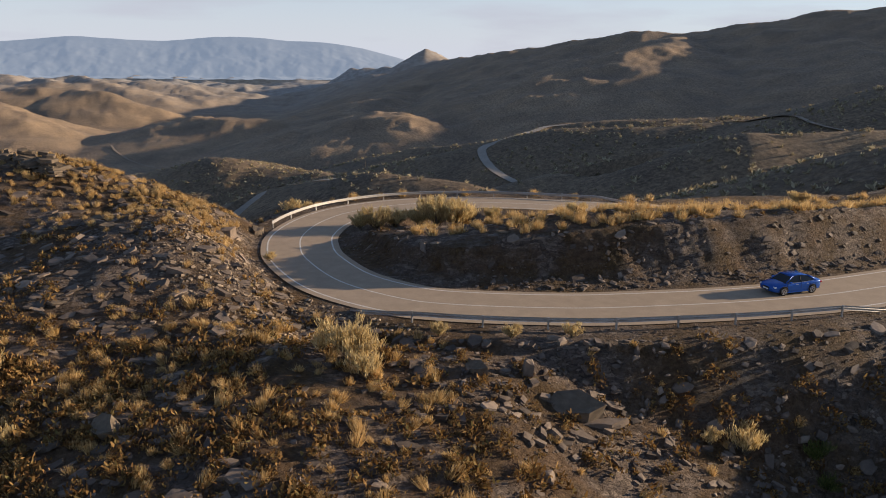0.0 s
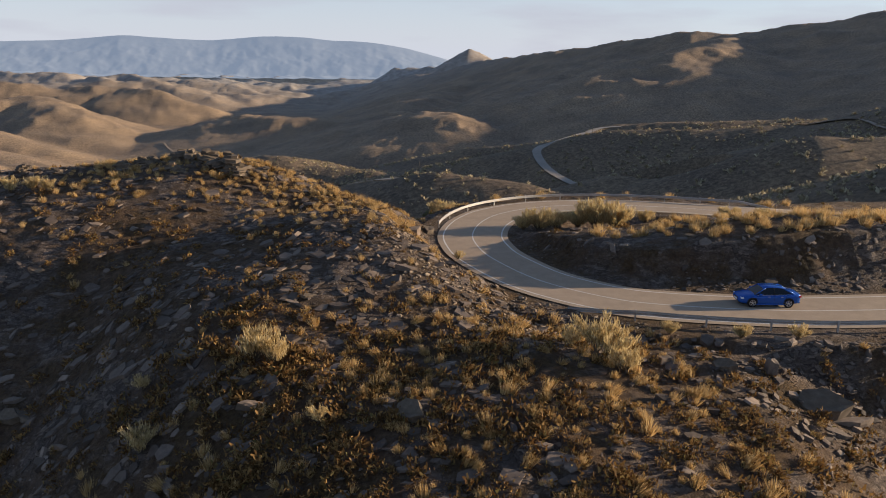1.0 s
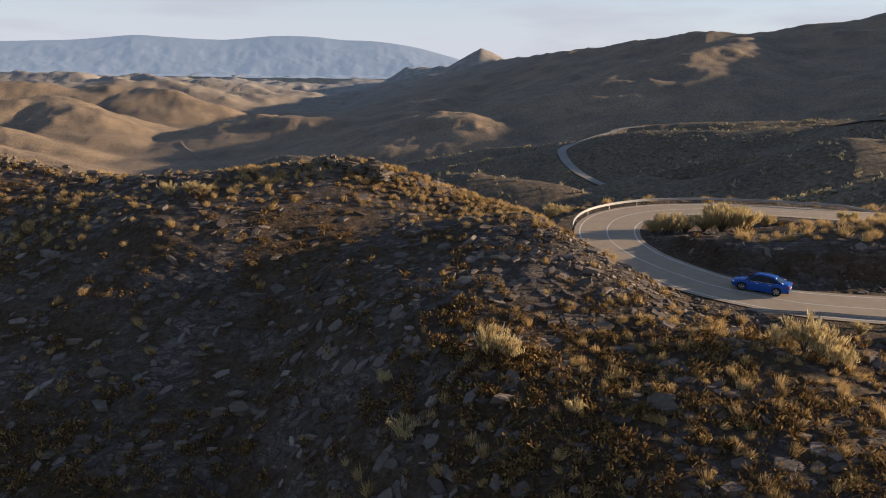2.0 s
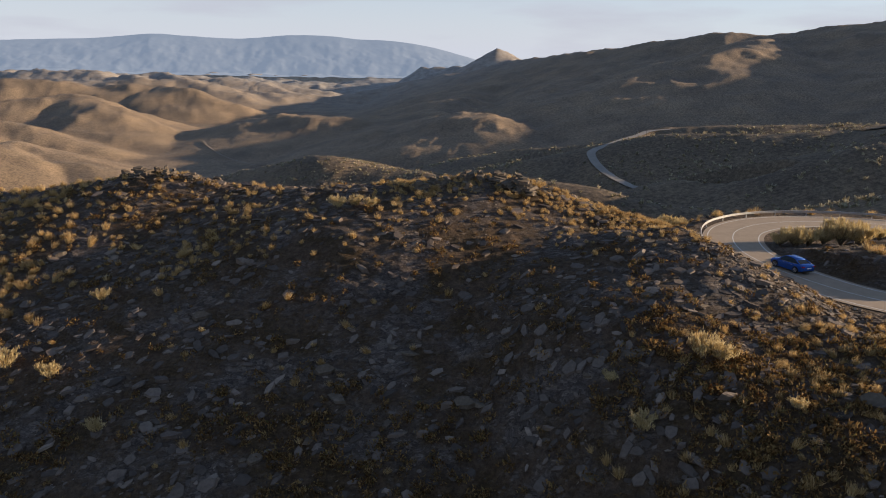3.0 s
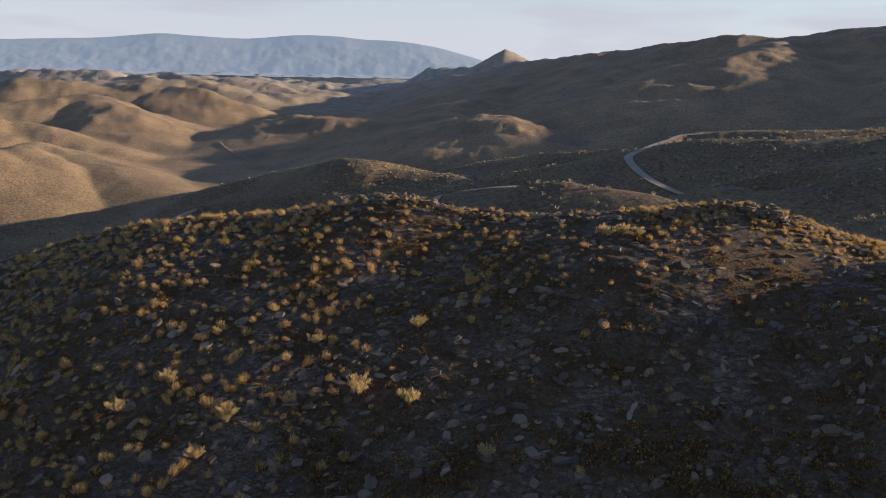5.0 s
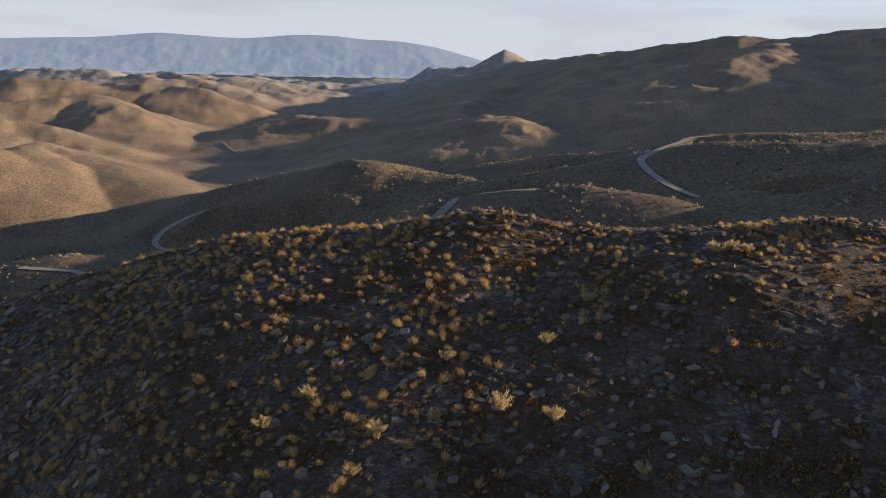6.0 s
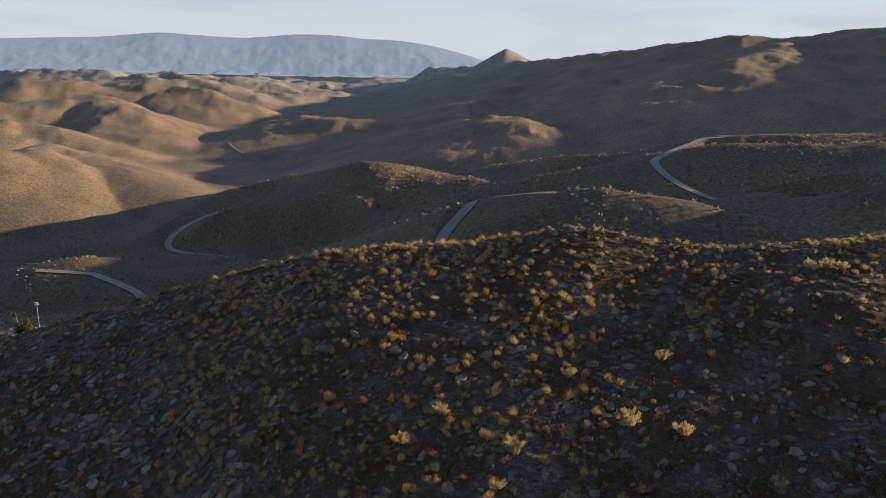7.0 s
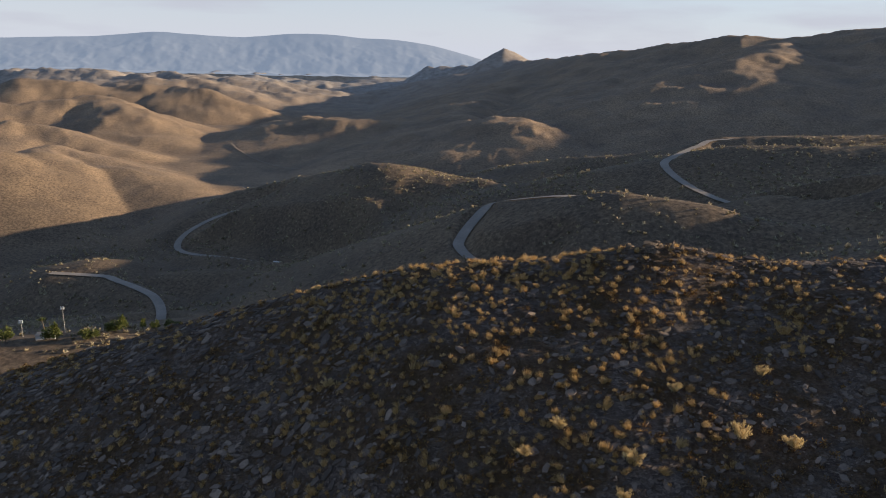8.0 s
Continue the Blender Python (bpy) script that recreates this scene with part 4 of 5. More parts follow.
def boulders():
    flats = [boulder_mesh(500 + i, 0.22) for i in range(5)]
    blocks = [boulder_mesh(520 + i, 0.55) for i in range(5)]
    crags = [crag_mesh(541 + 2 * i) for i in range(8)]

    def put(me, name, label, group, x, y, size, tilt, turn, up=0.0):
        ob = new(name, me)
        ob.matrix_basis = pose(x, y, ground_at(x, y) + up, tilt, tilt * 0.3, turn)
        ob.scale = size
        tagged(ob, label, "rock", group)

    put(blocks[0], "standing_slab", "pale pointed slate slab standing out of the embankment", "", 4.4, 38.6, (0.35, 0.8, 1.2), 8, 20, 0.25)
    put(blocks[1], "outcrop", "large grey slate outcrop below the road", "", 6.6, 36.6, (1.7, 1.3, 0.9), 22, -20, 0.1)
    put(flats[2], "outcrop", "overhanging slate ledge below the road", "", 8.4, 36.0, (1.6, 1.1, 0.9), 12, 10, 0.3)
    put(blocks[2], "boulder", "square brown boulder at the edge of the hill", "", -17.2, 64.8, (0.9, 0.7, 0.8), 4, 30, 0.3)
    put(blocks[3], "boulder", "weathered boulder beside the bend", "", -15.6, 71.5, (0.9, 0.8, 0.7), 5, 80, 0.2)
    put(blocks[4], "boulder", "flat dark boulder under the broom bushes", "", -0.6, 70.4, (1.0, 0.6, 0.5), 10, 15, 0.1)
    r = np.random.RandomState(21)
    for x, y, w, d, h, tilt, turn in ((-35.6, 75.6, 1.5, 1.2, 1.3, 12, 20), (-36.8, 76.2, 1.6, 1.0, 1.2, -9, 50), (-38.6, 77.0, 1.7, 1.2, 1.2, 12, 5), (-40.6, 77.6, 1.2, 0.9, 1.5, -6, 80), (-42.6, 78.0, 1.4, 1.0, 1.4, 8, 35), (-44.4, 78.6, 1.0, 0.8, 1.1, 5, 60),
                                      (-84.6, 88.6, 1.6, 1.0, 1.1, 14, 10), (-82.4, 88.2, 0.6, 0.5, 1.5, 8, 40), (-80.8, 87.8, 0.7, 0.5, 1.2, -12, 70)):
        put(crags[int(abs(x)) % 8], "crag", "upright layered brown crag on the crest", "crags on the crest", x, y, (w, d, h), tilt, turn, 0.25 * h)
    for x, y, n, big in ((-37.5, 77.0, 16, 1.2), (-43.5, 78.5, 12, 1.1), (-34.5, 75.5, 6, 1.3), (-49.5, 78.0, 5, 1.3), (-84, 89, 8, 1.3), (-80, 88, 5, 0.9), (-92, 88, 5, 0.8), (-62, 80.5, 5, 0.9), (-70, 84, 5, 0.8)):
        for i in range(n):
            s_ = big * (0.35 + 0.65 * r.rand())
            put(crags[r.randint(8)], "crag_block", "layered brown slate block of a crag on the crest", "crag blocks on the crest", x + 2.6 * r.randn(), y + 1.1 * r.randn(), (s_, s_ * (0.6 + 0.4 * r.rand()), s_ * (0.6 + 0.5 * r.rand())), 14 * r.randn(), 25 * r.randn(), 0.25 * s_)
    for i in range(230):
        x, y = (r.uniform(-62, 8), r.uniform(24, 62)) if i < 150 else (r.uniform(-165, -62), r.uniform(44, 88))
        if not off_road(np.array([x]), np.array([y]), 7.5)[0]:
            continue
        s_ = 0.35 + 0.75 * r.rand() ** 2.2
        put((flats + blocks[:2])[r.randint(7)], "flat_rock", "grey flat slate rock lying on the slope", "flat rocks on the hillside", x, y, (s_, s_ * (0.55 + 0.4 * r.rand()), s_ * 0.8), 12 + 10 * r.randn(), 25 * r.randn(), 0.05)


boulders()


# ---- guard rails ----
def guard_rail(label, pts, offset, s0, s1, sink):
    """A steel beam on posts along a road, from s0 to s1 metres, ends turned down."""
    line = spline(pts, 16)
    run = np.concatenate([[0], np.cumsum([np.linalg.norm(b[:2] - a[:2]) for a, b in zip(line[:-1], line[1:])])])
    ob = thing("guard_rail", label, "guard rail")

    def at(s):
        q = [np.interp(s, run, [p[i] for p in line]) for i in range(3)]
        e = [np.interp(s + 0.3, run, [p[i] for p in line]) - np.interp(s - 0.3, run, [p[i] for p in line]) for i in range(2)]
        n = np.array((-e[1], e[0])) / math.hypot(*e)
        return Vector((q[0] + n[0] * offset, q[1] + n[1] * offset, q[2])), Vector((n[0], n[1], 0)) * (1 if offset > 0 else -1)

    prof = [(0.0, 0.74), (-0.05, 0.70), (-0.05, 0.64), (0.0, 0.60), (-0.0, 0.56), (-0.05, 0.52), (-0.05, 0.46), (0.0, 0.42), (0.012, 0.42), (-0.036, 0.46), (-0.036, 0.52), (0.012, 0.56), (0.012, 0.60), (-0.036, 0.64), (-0.036, 0.70), (0.012, 0.74)]
    bm = bmesh.new()
    rings = []
    n = max(8, int((s1 - s0) / 0.6))
    for i in range(n + 1):
        s = s0 + (s1 - s0) * i / n
        p, o = at(s)
        drop = sum(d * max(0, 1 - abs(s - e) / 3.8) for e, d in ((s0, sink[0]), (s1, sink[1])))
        rings.append([bm.verts.new(p + o * x + Vector((0, 0, z - drop))) for x, z in prof])
    for a, b in zip(rings[:-1], rings[1:]):
        for i in range(len(prof)):
            j = (i + 1) % len(prof)
            bm.faces.new((a[i], a[j], b[j], b[i]))
    part("beam", bm, STEEL, ob, "galvanised steel beam")
    s = s0 + (3.9 if sink[0] else 0.4)
    first = None
    while s < s1 - (2.5 if sink[1] else 0.2):
        p, o = at(s)
        if first is None:
            bm = bmesh.new()
            box(bm, -0.06, 0.06, -0.05, 0.05, -0.5, 0.78, 0.008)
            box(bm, -0.04, 0.04, -0.10, -0.05, 0.45, 0.70)
            q = part("post", bm, STEEL, ob)
            first = q.data
        else:
            q = new("post", first)
            q.parent = ob
        q.matrix_basis = Matrix.Translation(p + o * 0.11) @ Matrix.Rotation(math.atan2(o.y, o.x) - math.pi / 2, 4, "Z")
        s += 4.0
    return ob


def s_along(pts, x, y):
    return float(seg_field(np.array([x]), np.array([y]), spline(pts, 16))[2][0])


guard_rail("long galvanised guard rail on posts beside the straight", BEND, 4.1, s_along(BEND, 31, 50), s_along(BEND, -3.6, 51.3), (0.62, 0.62))
guard_rail("sunlit galvanised guard rail round the outside of the bend", BEND, 3.75, s_along(BEND, -10.9, 73.0), s_along(BEND, 27, 83), (0.0, 0.62))


# ---- the blue car ----
GLASS = plain("dark_tinted_glass", (0.012, 0.014, 0.018), 0.08, 0, 1.0, 0.05)
RUBBER = plain("black_rubber", (0.012, 0.012, 0.012), 0.8, 0, 20.0, 0.2)
ALLOY = plain("silver_alloy", (0.52, 0.52, 0.54), 0.3, 0.9, 8.0, 0.1)
BLACK = plain("black_plastic", (0.015, 0.015, 0.016), 0.5, 0, 9.0, 0.2)
LAMP = plain("clear_lamp_lens", (0.75, 0.78, 0.82), 0.12, 0.2, 6.0, 0.05)
RED = plain("red_lamp_lens", (0.45, 0.02, 0.02), 0.15, 0.0, 6.0, 0.1)
WHITE = plain("white_paint", (0.72, 0.72, 0.70), 0.5, 0, 3.0, 0.1)


def loft(bm, rings):
    vr = [[bm.verts.new(p) for p in ring] for ring in rings]
    n = len(vr[0])
    for a, b in zip(vr[:-1], vr[1:]):
        for i in range(n):
            j = (i + 1) % n
            bm.faces.new((a[i], a[j], b[j], b[i]))
    bm.faces.new(vr[0][::-1])
    bm.faces.new(vr[-1])
    bmesh.ops.recalc_face_normals(bm, faces=list(bm.faces))
    return bm


def smooth(ob):
    ob.data.polygons.foreach_set("use_smooth", [True] * len(ob.data.polygons))
    return ob


def build_car():
    car = thing("saloon_car", "bright metallic blue four-door saloon driving along the road", "car")
    stations = [(-2.27, 0.66, 0.46, 0.86), (-2.20, 0.78, 0.34, 0.97), (-2.02, 0.86, 0.27, 1.01), (-1.6, 0.895, 0.22, 1.00), (-1.0, 0.905, 0.19, 0.97), (-0.2, 0.905, 0.18, 0.94), (0.6, 0.905, 0.18, 0.92),
                (1.1, 0.90, 0.19, 0.90), (1.6, 0.88, 0.21, 0.84), (1.95, 0.83, 0.24, 0.77), (2.15, 0.74, 0.28, 0.70), (2.26, 0.56, 0.36, 0.62)]
    rings = []
    for x, w, zb, zs in stations:
        half = [(w * 0.80, zb), (w * 0.97, zb + 0.06), (w, zb + 0.22), (w * 0.985, (zb + zs) / 2 + 0.05), (w * 1.0, zs - 0.16), (w * 0.955, zs - 0.04), (w * 0.84, zs), (w * 0.4, zs + 0.035)]
        rings.append([(x, y, z) for y, z in half] + [(x, -y, z) for y, z in half[::-1]])
    body = smooth(part("body", loft(bmesh.new(), rings), PAINT, car, "glossy blue painted body"))
    # the cabin: dark glass all round under a painted roof
    prof = [(-1.80, 0.98, 0.74), (-1.02, 1.355, 0.60), (-0.55, 1.41, 0.585), (0.0, 1.425, 0.58), (0.38, 1.395, 0.585), (1.18, 0.90, 0.76)]
    low = [(-1.80, 0.97, 0.74), (-1.02, 0.95, 0.815), (-0.55, 0.93, 0.825), (0.0, 0.92, 0.825), (0.38, 0.91, 0.82), (1.18, 0.89, 0.76)]
    rings = [[(a[0], a[2], a[1]), (a[0], -a[2], a[1]), (b[0], -b[2], b[1] - 0.06), (b[0], b[2], b[1] - 0.06)] for a, b in zip(prof, low)]
    part("cabin_glass", loft(bmesh.new(), rings), GLASS, car, "dark tinted windows")
    roof = [(-1.16, 1.30, 0.61), (-1.02, 1.365, 0.605), (-0.55, 1.422, 0.59), (0.0, 1.437, 0.585), (0.38, 1.405, 0.59), (0.50, 1.345, 0.60)]
    rings = [[(x, w, z - 0.03), (x, w * 0.93, z + 0.012), (x, 0.0, z + 0.026), (x, -w * 0.93, z + 0.012), (x, -w, z - 0.03)] for x, z, w in roof]
    smooth(part("roof", loft(bmesh.new(), rings), PAINT, car))
    for sgn in (1, -1):
        for name, p0, p1, r0 in (("front_pillar", (1.14, 0.755 * sgn, 0.90), (0.40, 0.60 * sgn, 1.385), 0.035), ("middle_pillar", (-0.28, 0.822 * sgn, 0.93), (-0.22, 0.59 * sgn, 1.41), 0.03), ("rear_pillar", (-1.76, 0.74 * sgn, 0.98), (-1.0, 0.60 * sgn, 1.36), 0.06)):
            smooth(part(name, tube(bmesh.new(), p0, p1, r0, r0, 8), PAINT if "middle" not in name else BLACK, car))
        part("window_trim", tube(bmesh.new(), (1.0, 0.835 * sgn, 0.905), (-1.5, 0.80 * sgn, 0.965), 0.014, 0.014, 6), ALLOY, car, "bright metal window trim")
        bm = bmesh.new()
        box(bm, 0.72, 0.92, 0.86 * sgn - 0.02, 0.86 * sgn + 0.14 * sgn, 0.92, 1.05, 0.03)
        bmesh.ops.recalc_face_normals(bm, faces=list(bm.faces))
        part("wing_mirror", bm, PAINT, car)
        bm = bmesh.new()
        box(bm, 1.86, 2.16, min(0.50 * sgn, 0.80 * sgn), max(0.50 * sgn, 0.80 * sgn), 0.60, 0.71, 0.03)
        part("headlight", bm, LAMP, car, "clear headlight")
        bm = bmesh.new()
        box(bm, -2.27, -2.08, min(0.46 * sgn, 0.845 * sgn), max(0.46 * sgn, 0.845 * sgn), 0.76, 0.89, 0.03)
        part("tail_light", bm, RED, car, "red tail light")
        bm = bmesh.new()
        box(bm, -1.05, 1.1, 0.895 * sgn - 0.02, 0.895 * sgn + 0.02, 0.19, 0.28, 0.015)
        part("side_sill", bm, PAINT, car)
        for x in (0.62, -0.36):
            part("door_handle", box(bmesh.new(), x - 0.55, x - 0.35, 0.90 * sgn - 0.01, 0.90 * sgn + 0.025, 0.80, 0.83, 0.006), ALLOY, car)
        for x in (1.06, -0.24, -1.12):
            part("door_gap", box(bmesh.new(), x - 0.006, x + 0.006, 0.893 * sgn - 0.014, 0.893 * sgn + 0.014, 0.36, 0.90), BLACK, car)
    part("grille", box(bmesh.new(), 2.16, 2.265, -0.36, 0.36, 0.36, 0.64, 0.03), BLACK, car, "black front grille")
    part("number_plate", box(bmesh.new(), 2.25, 2.275, -0.26, 0.26, 0.42, 0.52, 0.004), WHITE, car, "plain white plate")
    part("number_plate", box(bmesh.new(), -2.29, -2.25, -0.26, 0.26, 0.62, 0.72, 0.004), WHITE, car, "plain white plate")
    part("rear_bumper", box(bmesh.new(), -2.26, -2.05, -0.72, 0.72, 0.28, 0.42, 0.04), BLACK, car)
    wheels = []
    for x in (1.34, -1.34):
        for sgn in (1, -1):
            arch = bmesh.new()
            for i in range(14):
                a0, a1 = math.pi * i / 14 - 0.05, math.pi * (i + 1) / 14 + 0.05
                tube(arch, (x + 0.385 * math.cos(a0), 0.885 * sgn, 0.33 + 0.385 * math.sin(a0)), (x + 0.385 * math.cos(a1), 0.885 * sgn, 0.33 + 0.385 * math.sin(a1)), 0.035, 0.035, 6)
            part("wheel_arch", arch, BLACK, car)
            disc = bmesh.new()
            bmesh.ops.create_cone(disc, cap_ends=True, segments=28, radius1=0.37, radius2=0.37, depth=0.05, matrix=Matrix.Translation((x, 0.872 * sgn, 0.34)) @ Matrix.Rotation(math.pi / 2, 4, "X"))
            part("wheel_well", disc, BLACK, car)
            w = new("wheel")
            w.parent = car
            tagged(w)
            tyre = bmesh.new()
            prof = [(0.22, -0.09), (0.30, -0.105), (0.325, -0.07), (0.33, 0.0), (0.325, 0.07), (0.30, 0.105), (0.22, 0.09)]
            ring = [[(r_ * math.cos(a), y, r_ * math.sin(a)) for r_, y in prof] for a in [2 * math.pi * i / 28 for i in range(28)]]
            vr = [[tyre.verts.new(p) for p in q] for q in ring]
            for i in range(28):
                for j in range(6):
                    tyre.faces.new((vr[i][j], vr[i][j + 1], vr[(i + 1) % 28][j + 1], vr[(i + 1) % 28][j]))
            smooth(part("tyre", tyre, RUBBER, w, "black tyre"))
            rim = bmesh.new()
            for i in range(5):
                a = 2 * math.pi * i / 5
                for da in (-0.12, 0.12):
                    tube(rim, (0.04 * math.cos(a), 0.075 * sgn, 0.04 * math.sin(a)), (0.225 * math.cos(a + da), 0.085 * sgn, 0.225 * math.sin(a + da)), 0.022, 0.018, 6)
            for i in range(20):
                a0, a1 = 2 * math.pi * i / 20, 2 * math.pi * (i + 1) / 20
                tube(rim, (0.228 * math.cos(a0), 0.085 * sgn, 0.228 * math.sin(a0)), (0.228 * math.cos(a1), 0.085 * sgn, 0.228 * math.sin(a1)), 0.016, 0.016, 6)
            tube(rim, (0, 0.04 * sgn, 0), (0, 0.09 * sgn, 0), 0.06, 0.05, 12)
            part("rim", rim, ALLOY, w, "five-spoke alloy rim")
            wheels.append((w, x, 0.825 * sgn))
    return car, wheels


car, wheels = build_car()


# ---- things down in the valley ----
def truck():
    ob = thing("truck", "white box lorry parked on the valley road", "truck", pose(-256, 680.0, -174.6, 0, 0, -28))
    part("cargo_box", box(bmesh.new(), -5.2, 2.3, -1.25, 1.25, 0.9, 3.6, 0.06), WHITE, ob, "white cargo box")
    part("cab", box(bmesh.new(), 2.5, 4.6, -1.2, 1.2, 0.6, 2.9, 0.15), WHITE, ob)
    part("windscreen", box(bmesh.new(), 4.55, 4.63, -1.0, 1.0, 1.7, 2.6, 0.02), GLASS, ob)
    part("chassis", box(bmesh.new(), -5.1, 4.3, -0.5, 0.5, 0.5, 0.9), BLACK, ob)
    for x in (-3.8, -2.6, 3.3):
        for y in (-1.1, 1.1):
            part("wheel", tube(bmesh.new(), (x, y - 0.14, 0.5), (x, y + 0.14, 0.5), 0.5, 0.5, 16), RUBBER, ob)


truck()


def utility_pole(x, y, h=8.0):
    ob = thing("utility_pole", "thin wooden utility pole beside the road", "pole", pose(x, y, ground_at(x, y)), "utility poles")
    part("mast", tube(bmesh.new(), (0, 0, -0.5), (0, 0, h), 0.16, 0.11, 8), BARK, ob)
    part("crossarm", box(bmesh.new(), -0.9, 0.9, -0.06, 0.06, h - 0.7, h - 0.55, 0.01), BARK, ob)


for q in ((-356, 605), (-290, 610), (-265, 640), (137, 612), (-6, 650)):
    utility_pole(*q)


def floodlight(x, y, h):
    ob = thing("floodlight_mast", "tall grey floodlight mast beside the field", "mast", pose(x, y, ground_at(x, y)), "floodlight masts")
    part("mast", tube(bmesh.new(), (0, 0, -0.5), (0, 0, h), 0.18, 0.1, 8), STEEL, ob)
    for dx, dz in ((-0.6, 0), (0.6, 0), (-0.6, -0.9), (0.6, -0.9)):
        part("floodlight", box(bmesh.new(), dx - 0.4, dx + 0.4, -0.5, -0.1, h + dz - 0.3, h + dz + 0.3, 0.05), WHITE, ob)


floodlight(-321, 340, 9.0), floodlight(-303, 347, 14.0)


def tree(name, label, leaf, seed, height, radius, trunk, conical):
    r = np.random.RandomState(seed)
    ob = thing(name, label, "tree")
    bm = bmesh.new()
    tube(bm, (0, 0, -0.4), (0.1, 0, height * 0.55), trunk, trunk * 0.5, 8)
    limbs = []
    for i in range(9):
        a, z = r.rand() * 6.283, height * (0.22 + 0.6 * r.rand())
        k = radius * (0.5 + 0.4 * r.rand()) * (1 - z / height if conical else 1)
        tip = (math.cos(a) * k, math.sin(a) * k, z + height * 0.12)
        tube(bm, (0.05, 0, z * 0.75), tip, trunk * 0.35, trunk * 0.12, 6)
        limbs.append(tip)
    part("trunk", bm, BARK, ob)
    v, f = [], []
    for i in range(900):
        if r.rand() < 0.55:
            c = np.array(limbs[r.randint(9)]) + r.randn(3) * radius * 0.24
        else:
            z = height * (0.25 + 0.75 * r.rand())
            k = radius * ((1.05 - z / height) * 1.1 if conical else math.sqrt(max(0.05, 1 - (2 * z / height - 1.25) ** 2)))
            a = r.rand() * 6.283
            q = k * r.rand() ** 0.4 * (0.75 + 0.4 * r.rand())
            c = np.array((math.cos(a) * q, math.sin(a) * q, z))
        a, b = r.randn(3) * radius * 0.10, r.randn(3) * radius * 0.07
        o = len(v)
        v += [tuple(c), tuple(c + a), tuple(c + a + b), tuple(c + b)]
        f += [(o, o + 1, o + 2, o + 3)]
    cr = mesh_object("crown", v, f, leaf, False)
    cr.parent = ob
    return ob


def village():
    pine = tree("pine_tree", "rounded green pine tree on the terrace below the hill", GREEN, 3, 8.0, 3.0, 0.22, True)
    olive = tree("olive_tree", "bushy yellow-green tree on the terrace below the hill", GREEN, 5, 5.5, 3.0, 0.2, False)
    first = {}
    for i, (src, x, y, k) in enumerate(((olive, -324, 330, 1.2), (pine, -299, 330, 1.15), (olive, -303, 331, 1.1), (olive, -285, 330, 0.95), (olive, -281, 331, 0.8), (pine, -270, 340, 1.1), (olive, -274, 341, 1.0), (olive, -278, 342, 0.8), (pine, -262, 345, 0.75), (olive, -256, 345, 0.8), (olive, -250, 350, 0.8), (olive, -246, 352, 0.6))):
        m = pose(x, y, ground_at(x, y), 0, 0, 77 * i)
        if src in first:
            ob = copy_thing(src, m)
        else:
            first[src] = 1
            src.matrix_basis = m
            ob = src
        ob.scale = (k, k, k)
    palm = thing("palm_tree", "tall thin-trunked palm on the terrace", "palm", pose(-312, 345, ground_at(-312, 345)))
    part("trunk", tube(bmesh.new(), (0, 0, -0.4), (-1.2, 0, 8.5), 0.3, 0.22, 8), BARK, palm)
    v, f = blade_tuft(70, 1.6, 2.6, 0.16, 77, 0.5)
    cr = mesh_object("crown", [tuple(p) for p in v], [tuple(int(i) for i in q) for q in f], GREEN, False)
    cr.matrix_basis = pose(-1.2, 0, 7.9)
    cr.parent = palm
    for x, y, l in ((-306, 334, 9.0), (-335, 338, 6.0)):
        ob = thing("farm_shed", "low pale farm shed with a flat roof", "shed", pose(x, y, ground_at(x, y), 0, 0, 12), "farm sheds")
        part("wall", box(bmesh.new(), -l / 2, l / 2, -2.2, 2.2, -1.5, 2.5, 0.03), WHITE, ob)
        part("roof", box(bmesh.new(), -l / 2 - 0.25, l / 2 + 0.25, -2.5, 2.5, 2.5, 2.72, 0.02), FAR_ASPHALT, ob)
        part("door", box(bmesh.new(), -0.5, 0.5, -2.24, -2.18, -0.4, 2.0, 0.01), BARK, ob)


village()


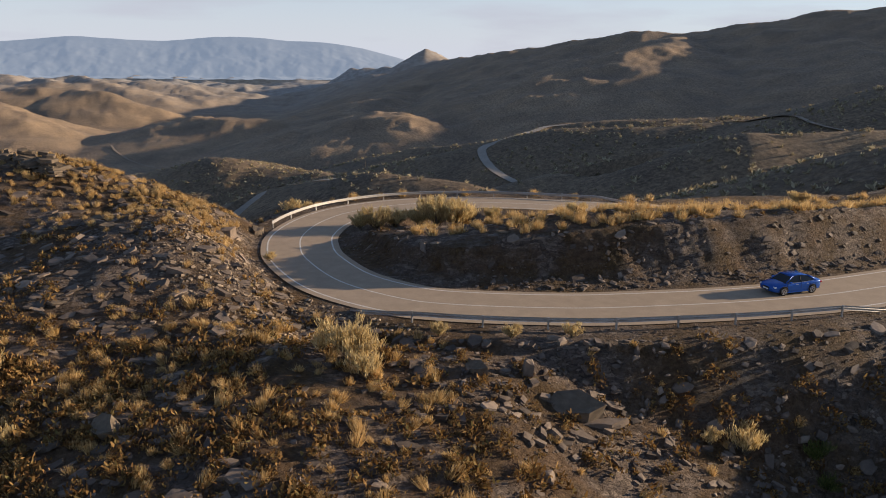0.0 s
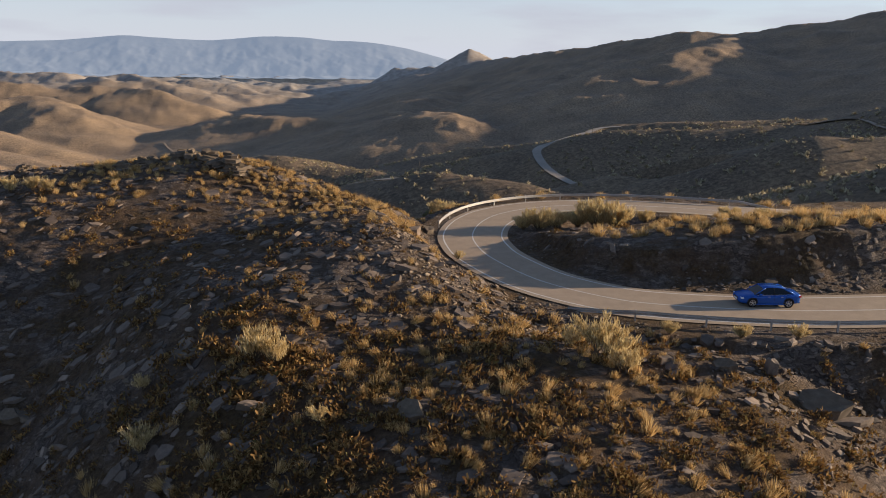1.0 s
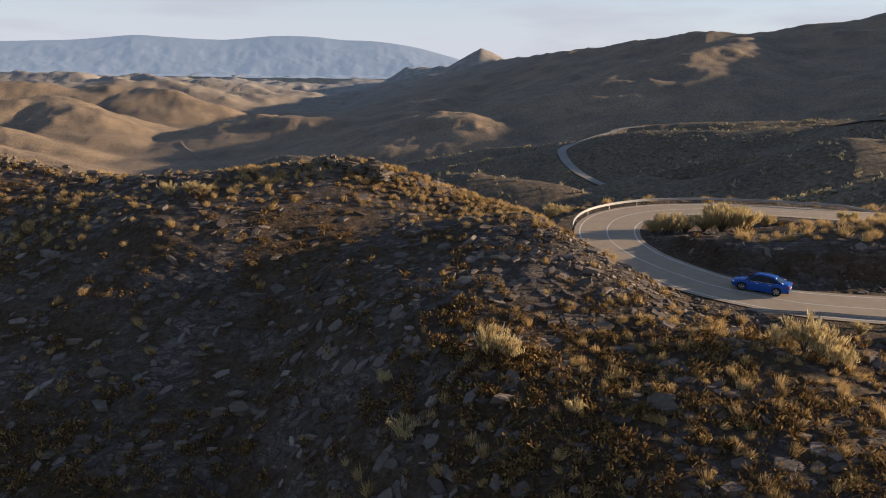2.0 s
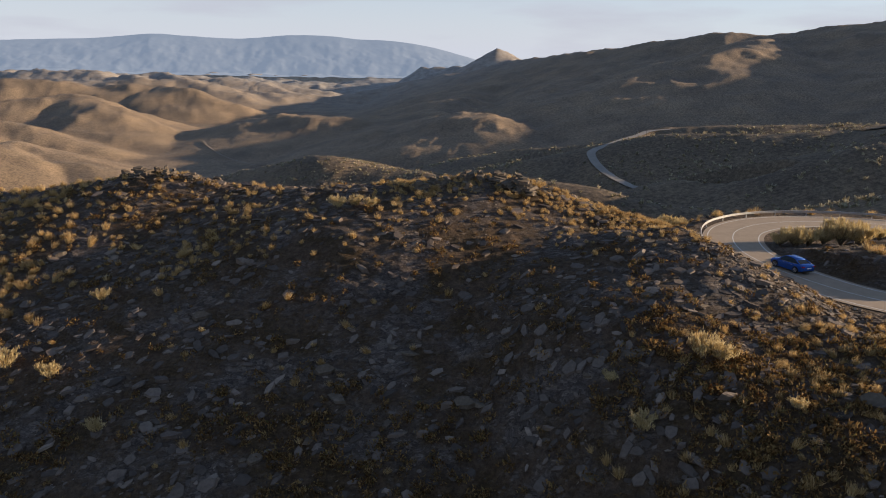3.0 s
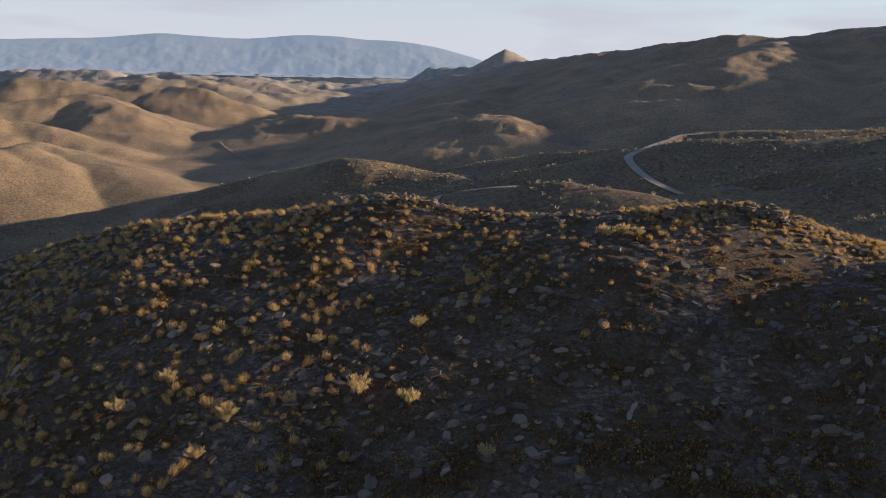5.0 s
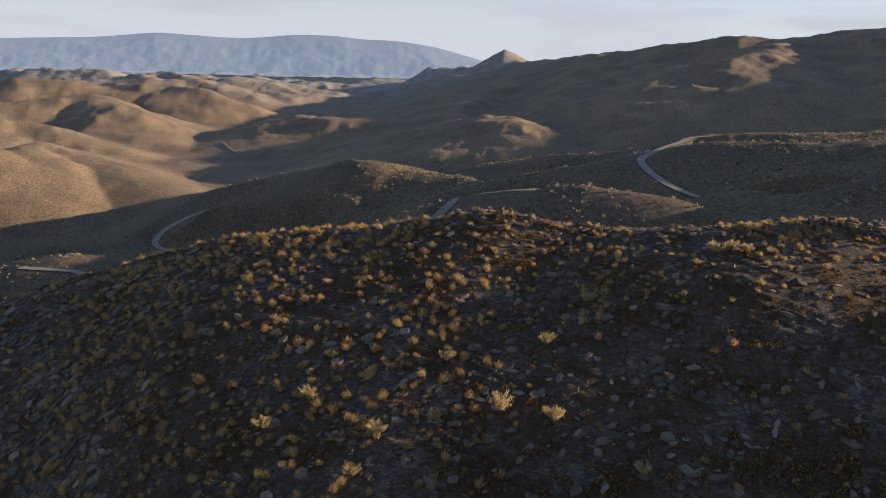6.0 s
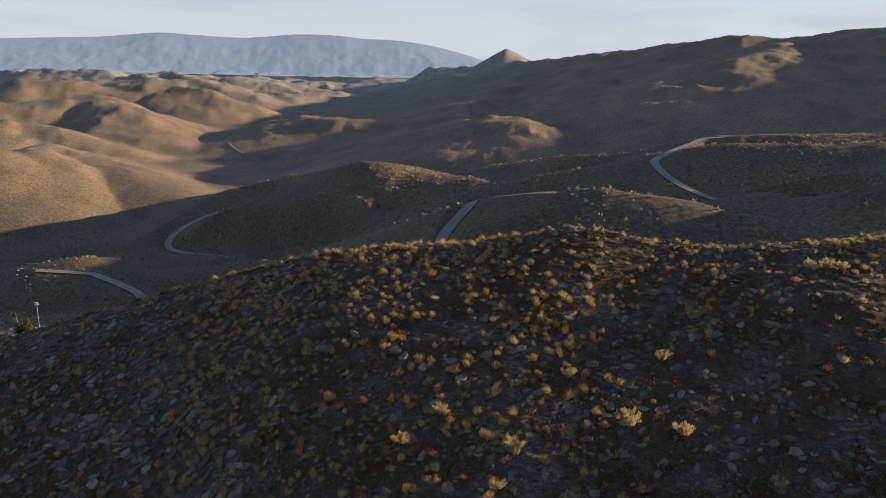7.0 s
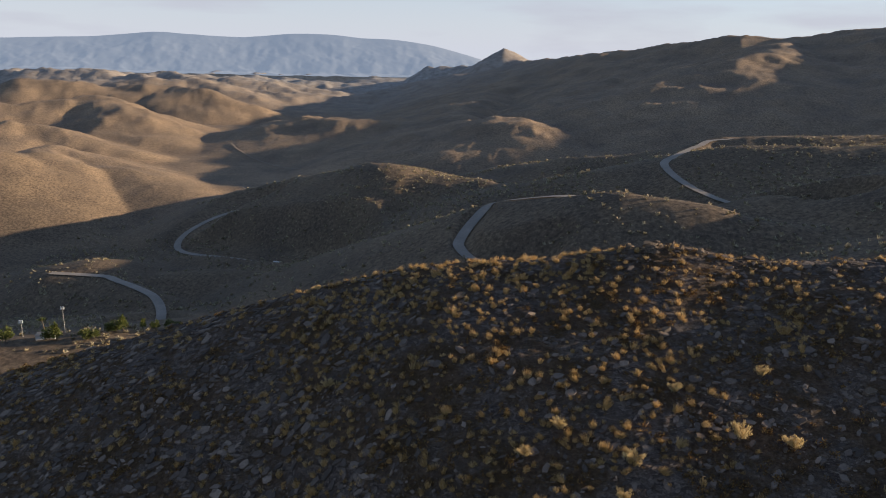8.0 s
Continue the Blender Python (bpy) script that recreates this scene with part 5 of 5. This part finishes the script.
# ---- what moves ----
def motions():
    lane = []
    line = spline(BEND, 16)
    for k, p in enumerate(line):
        q = line[min(k + 1, len(line) - 1)] - line[max(k - 1, 0)]
        n = np.array((-q[1], q[0])) / math.hypot(q[0], q[1])
        lane.append((p[0] - 1.5 * n[0], p[1] - 1.5 * n[1], p[2]))
    lane = np.array(lane)
    run = np.concatenate([[0], np.cumsum(np.linalg.norm(np.diff(lane[:, :2], axis=0), axis=1))])

    def at(s):
        return np.array([np.interp(s, run, lane[:, i]) for i in range(3)])

    def s_of(x, y):
        return run[np.argmin(np.hypot(lane[:, 0] - x, lane[:, 1] - y))]

    keys = [(0.0, s_of(27.5, 50.9)), (0.5, s_of(17.8, 49.0)), (1.0, s_of(8.95, 49.1)), (1.5, s_of(2.6, 50.4)), (2.0, s_of(-2.6, 53.4)), (3.4, s_of(-9.4, 67.6))]
    keys += [(4.4, keys[-1][1] + 10.5), (5.4, keys[-1][1] + 22.5), (8.0, keys[-1][1] + 62.0)]
    ts, ss = np.array([k[0] for k in keys]), np.array([k[1] for k in keys])
    slope = np.gradient(ss, ts)

    def s_at(t):
        i = min(max(np.searchsorted(ts, t, side="right") - 1, 0), len(ts) - 2)
        h = ts[i + 1] - ts[i]
        u = (t - ts[i]) / h
        return (2 * u ** 3 - 3 * u * u + 1) * ss[i] + (u ** 3 - 2 * u * u + u) * h * slope[i] + (3 * u * u - 2 * u ** 3) * ss[i + 1] + (u ** 3 - u * u) * h * slope[i + 1]

    rows = []
    for i in range(81):
        s = s_at(i / 10)
        a, b, c = at(s - 2.8), at(s - 0.2), at(s)
        rows.append((i / 10, pose(c[0], c[1], c[2] + 0.004, 0, 0, math.degrees(math.atan2(b[1] - a[1], b[0] - a[0])))))
    walk(car, rows)
    for w, x, y in wheels:
        turn, last, rows = 0.0, s_at(0.0), []
        for i in range(241):
            s = s_at(i / 30)
            turn += min(1.5, (s - last) / 0.33)
            last = s
            rows.append((i / 30, Matrix.Translation((x, y, 0.33)) @ Matrix.Rotation(turn, 4, "Y")))
        walk(w, rows)


motions()
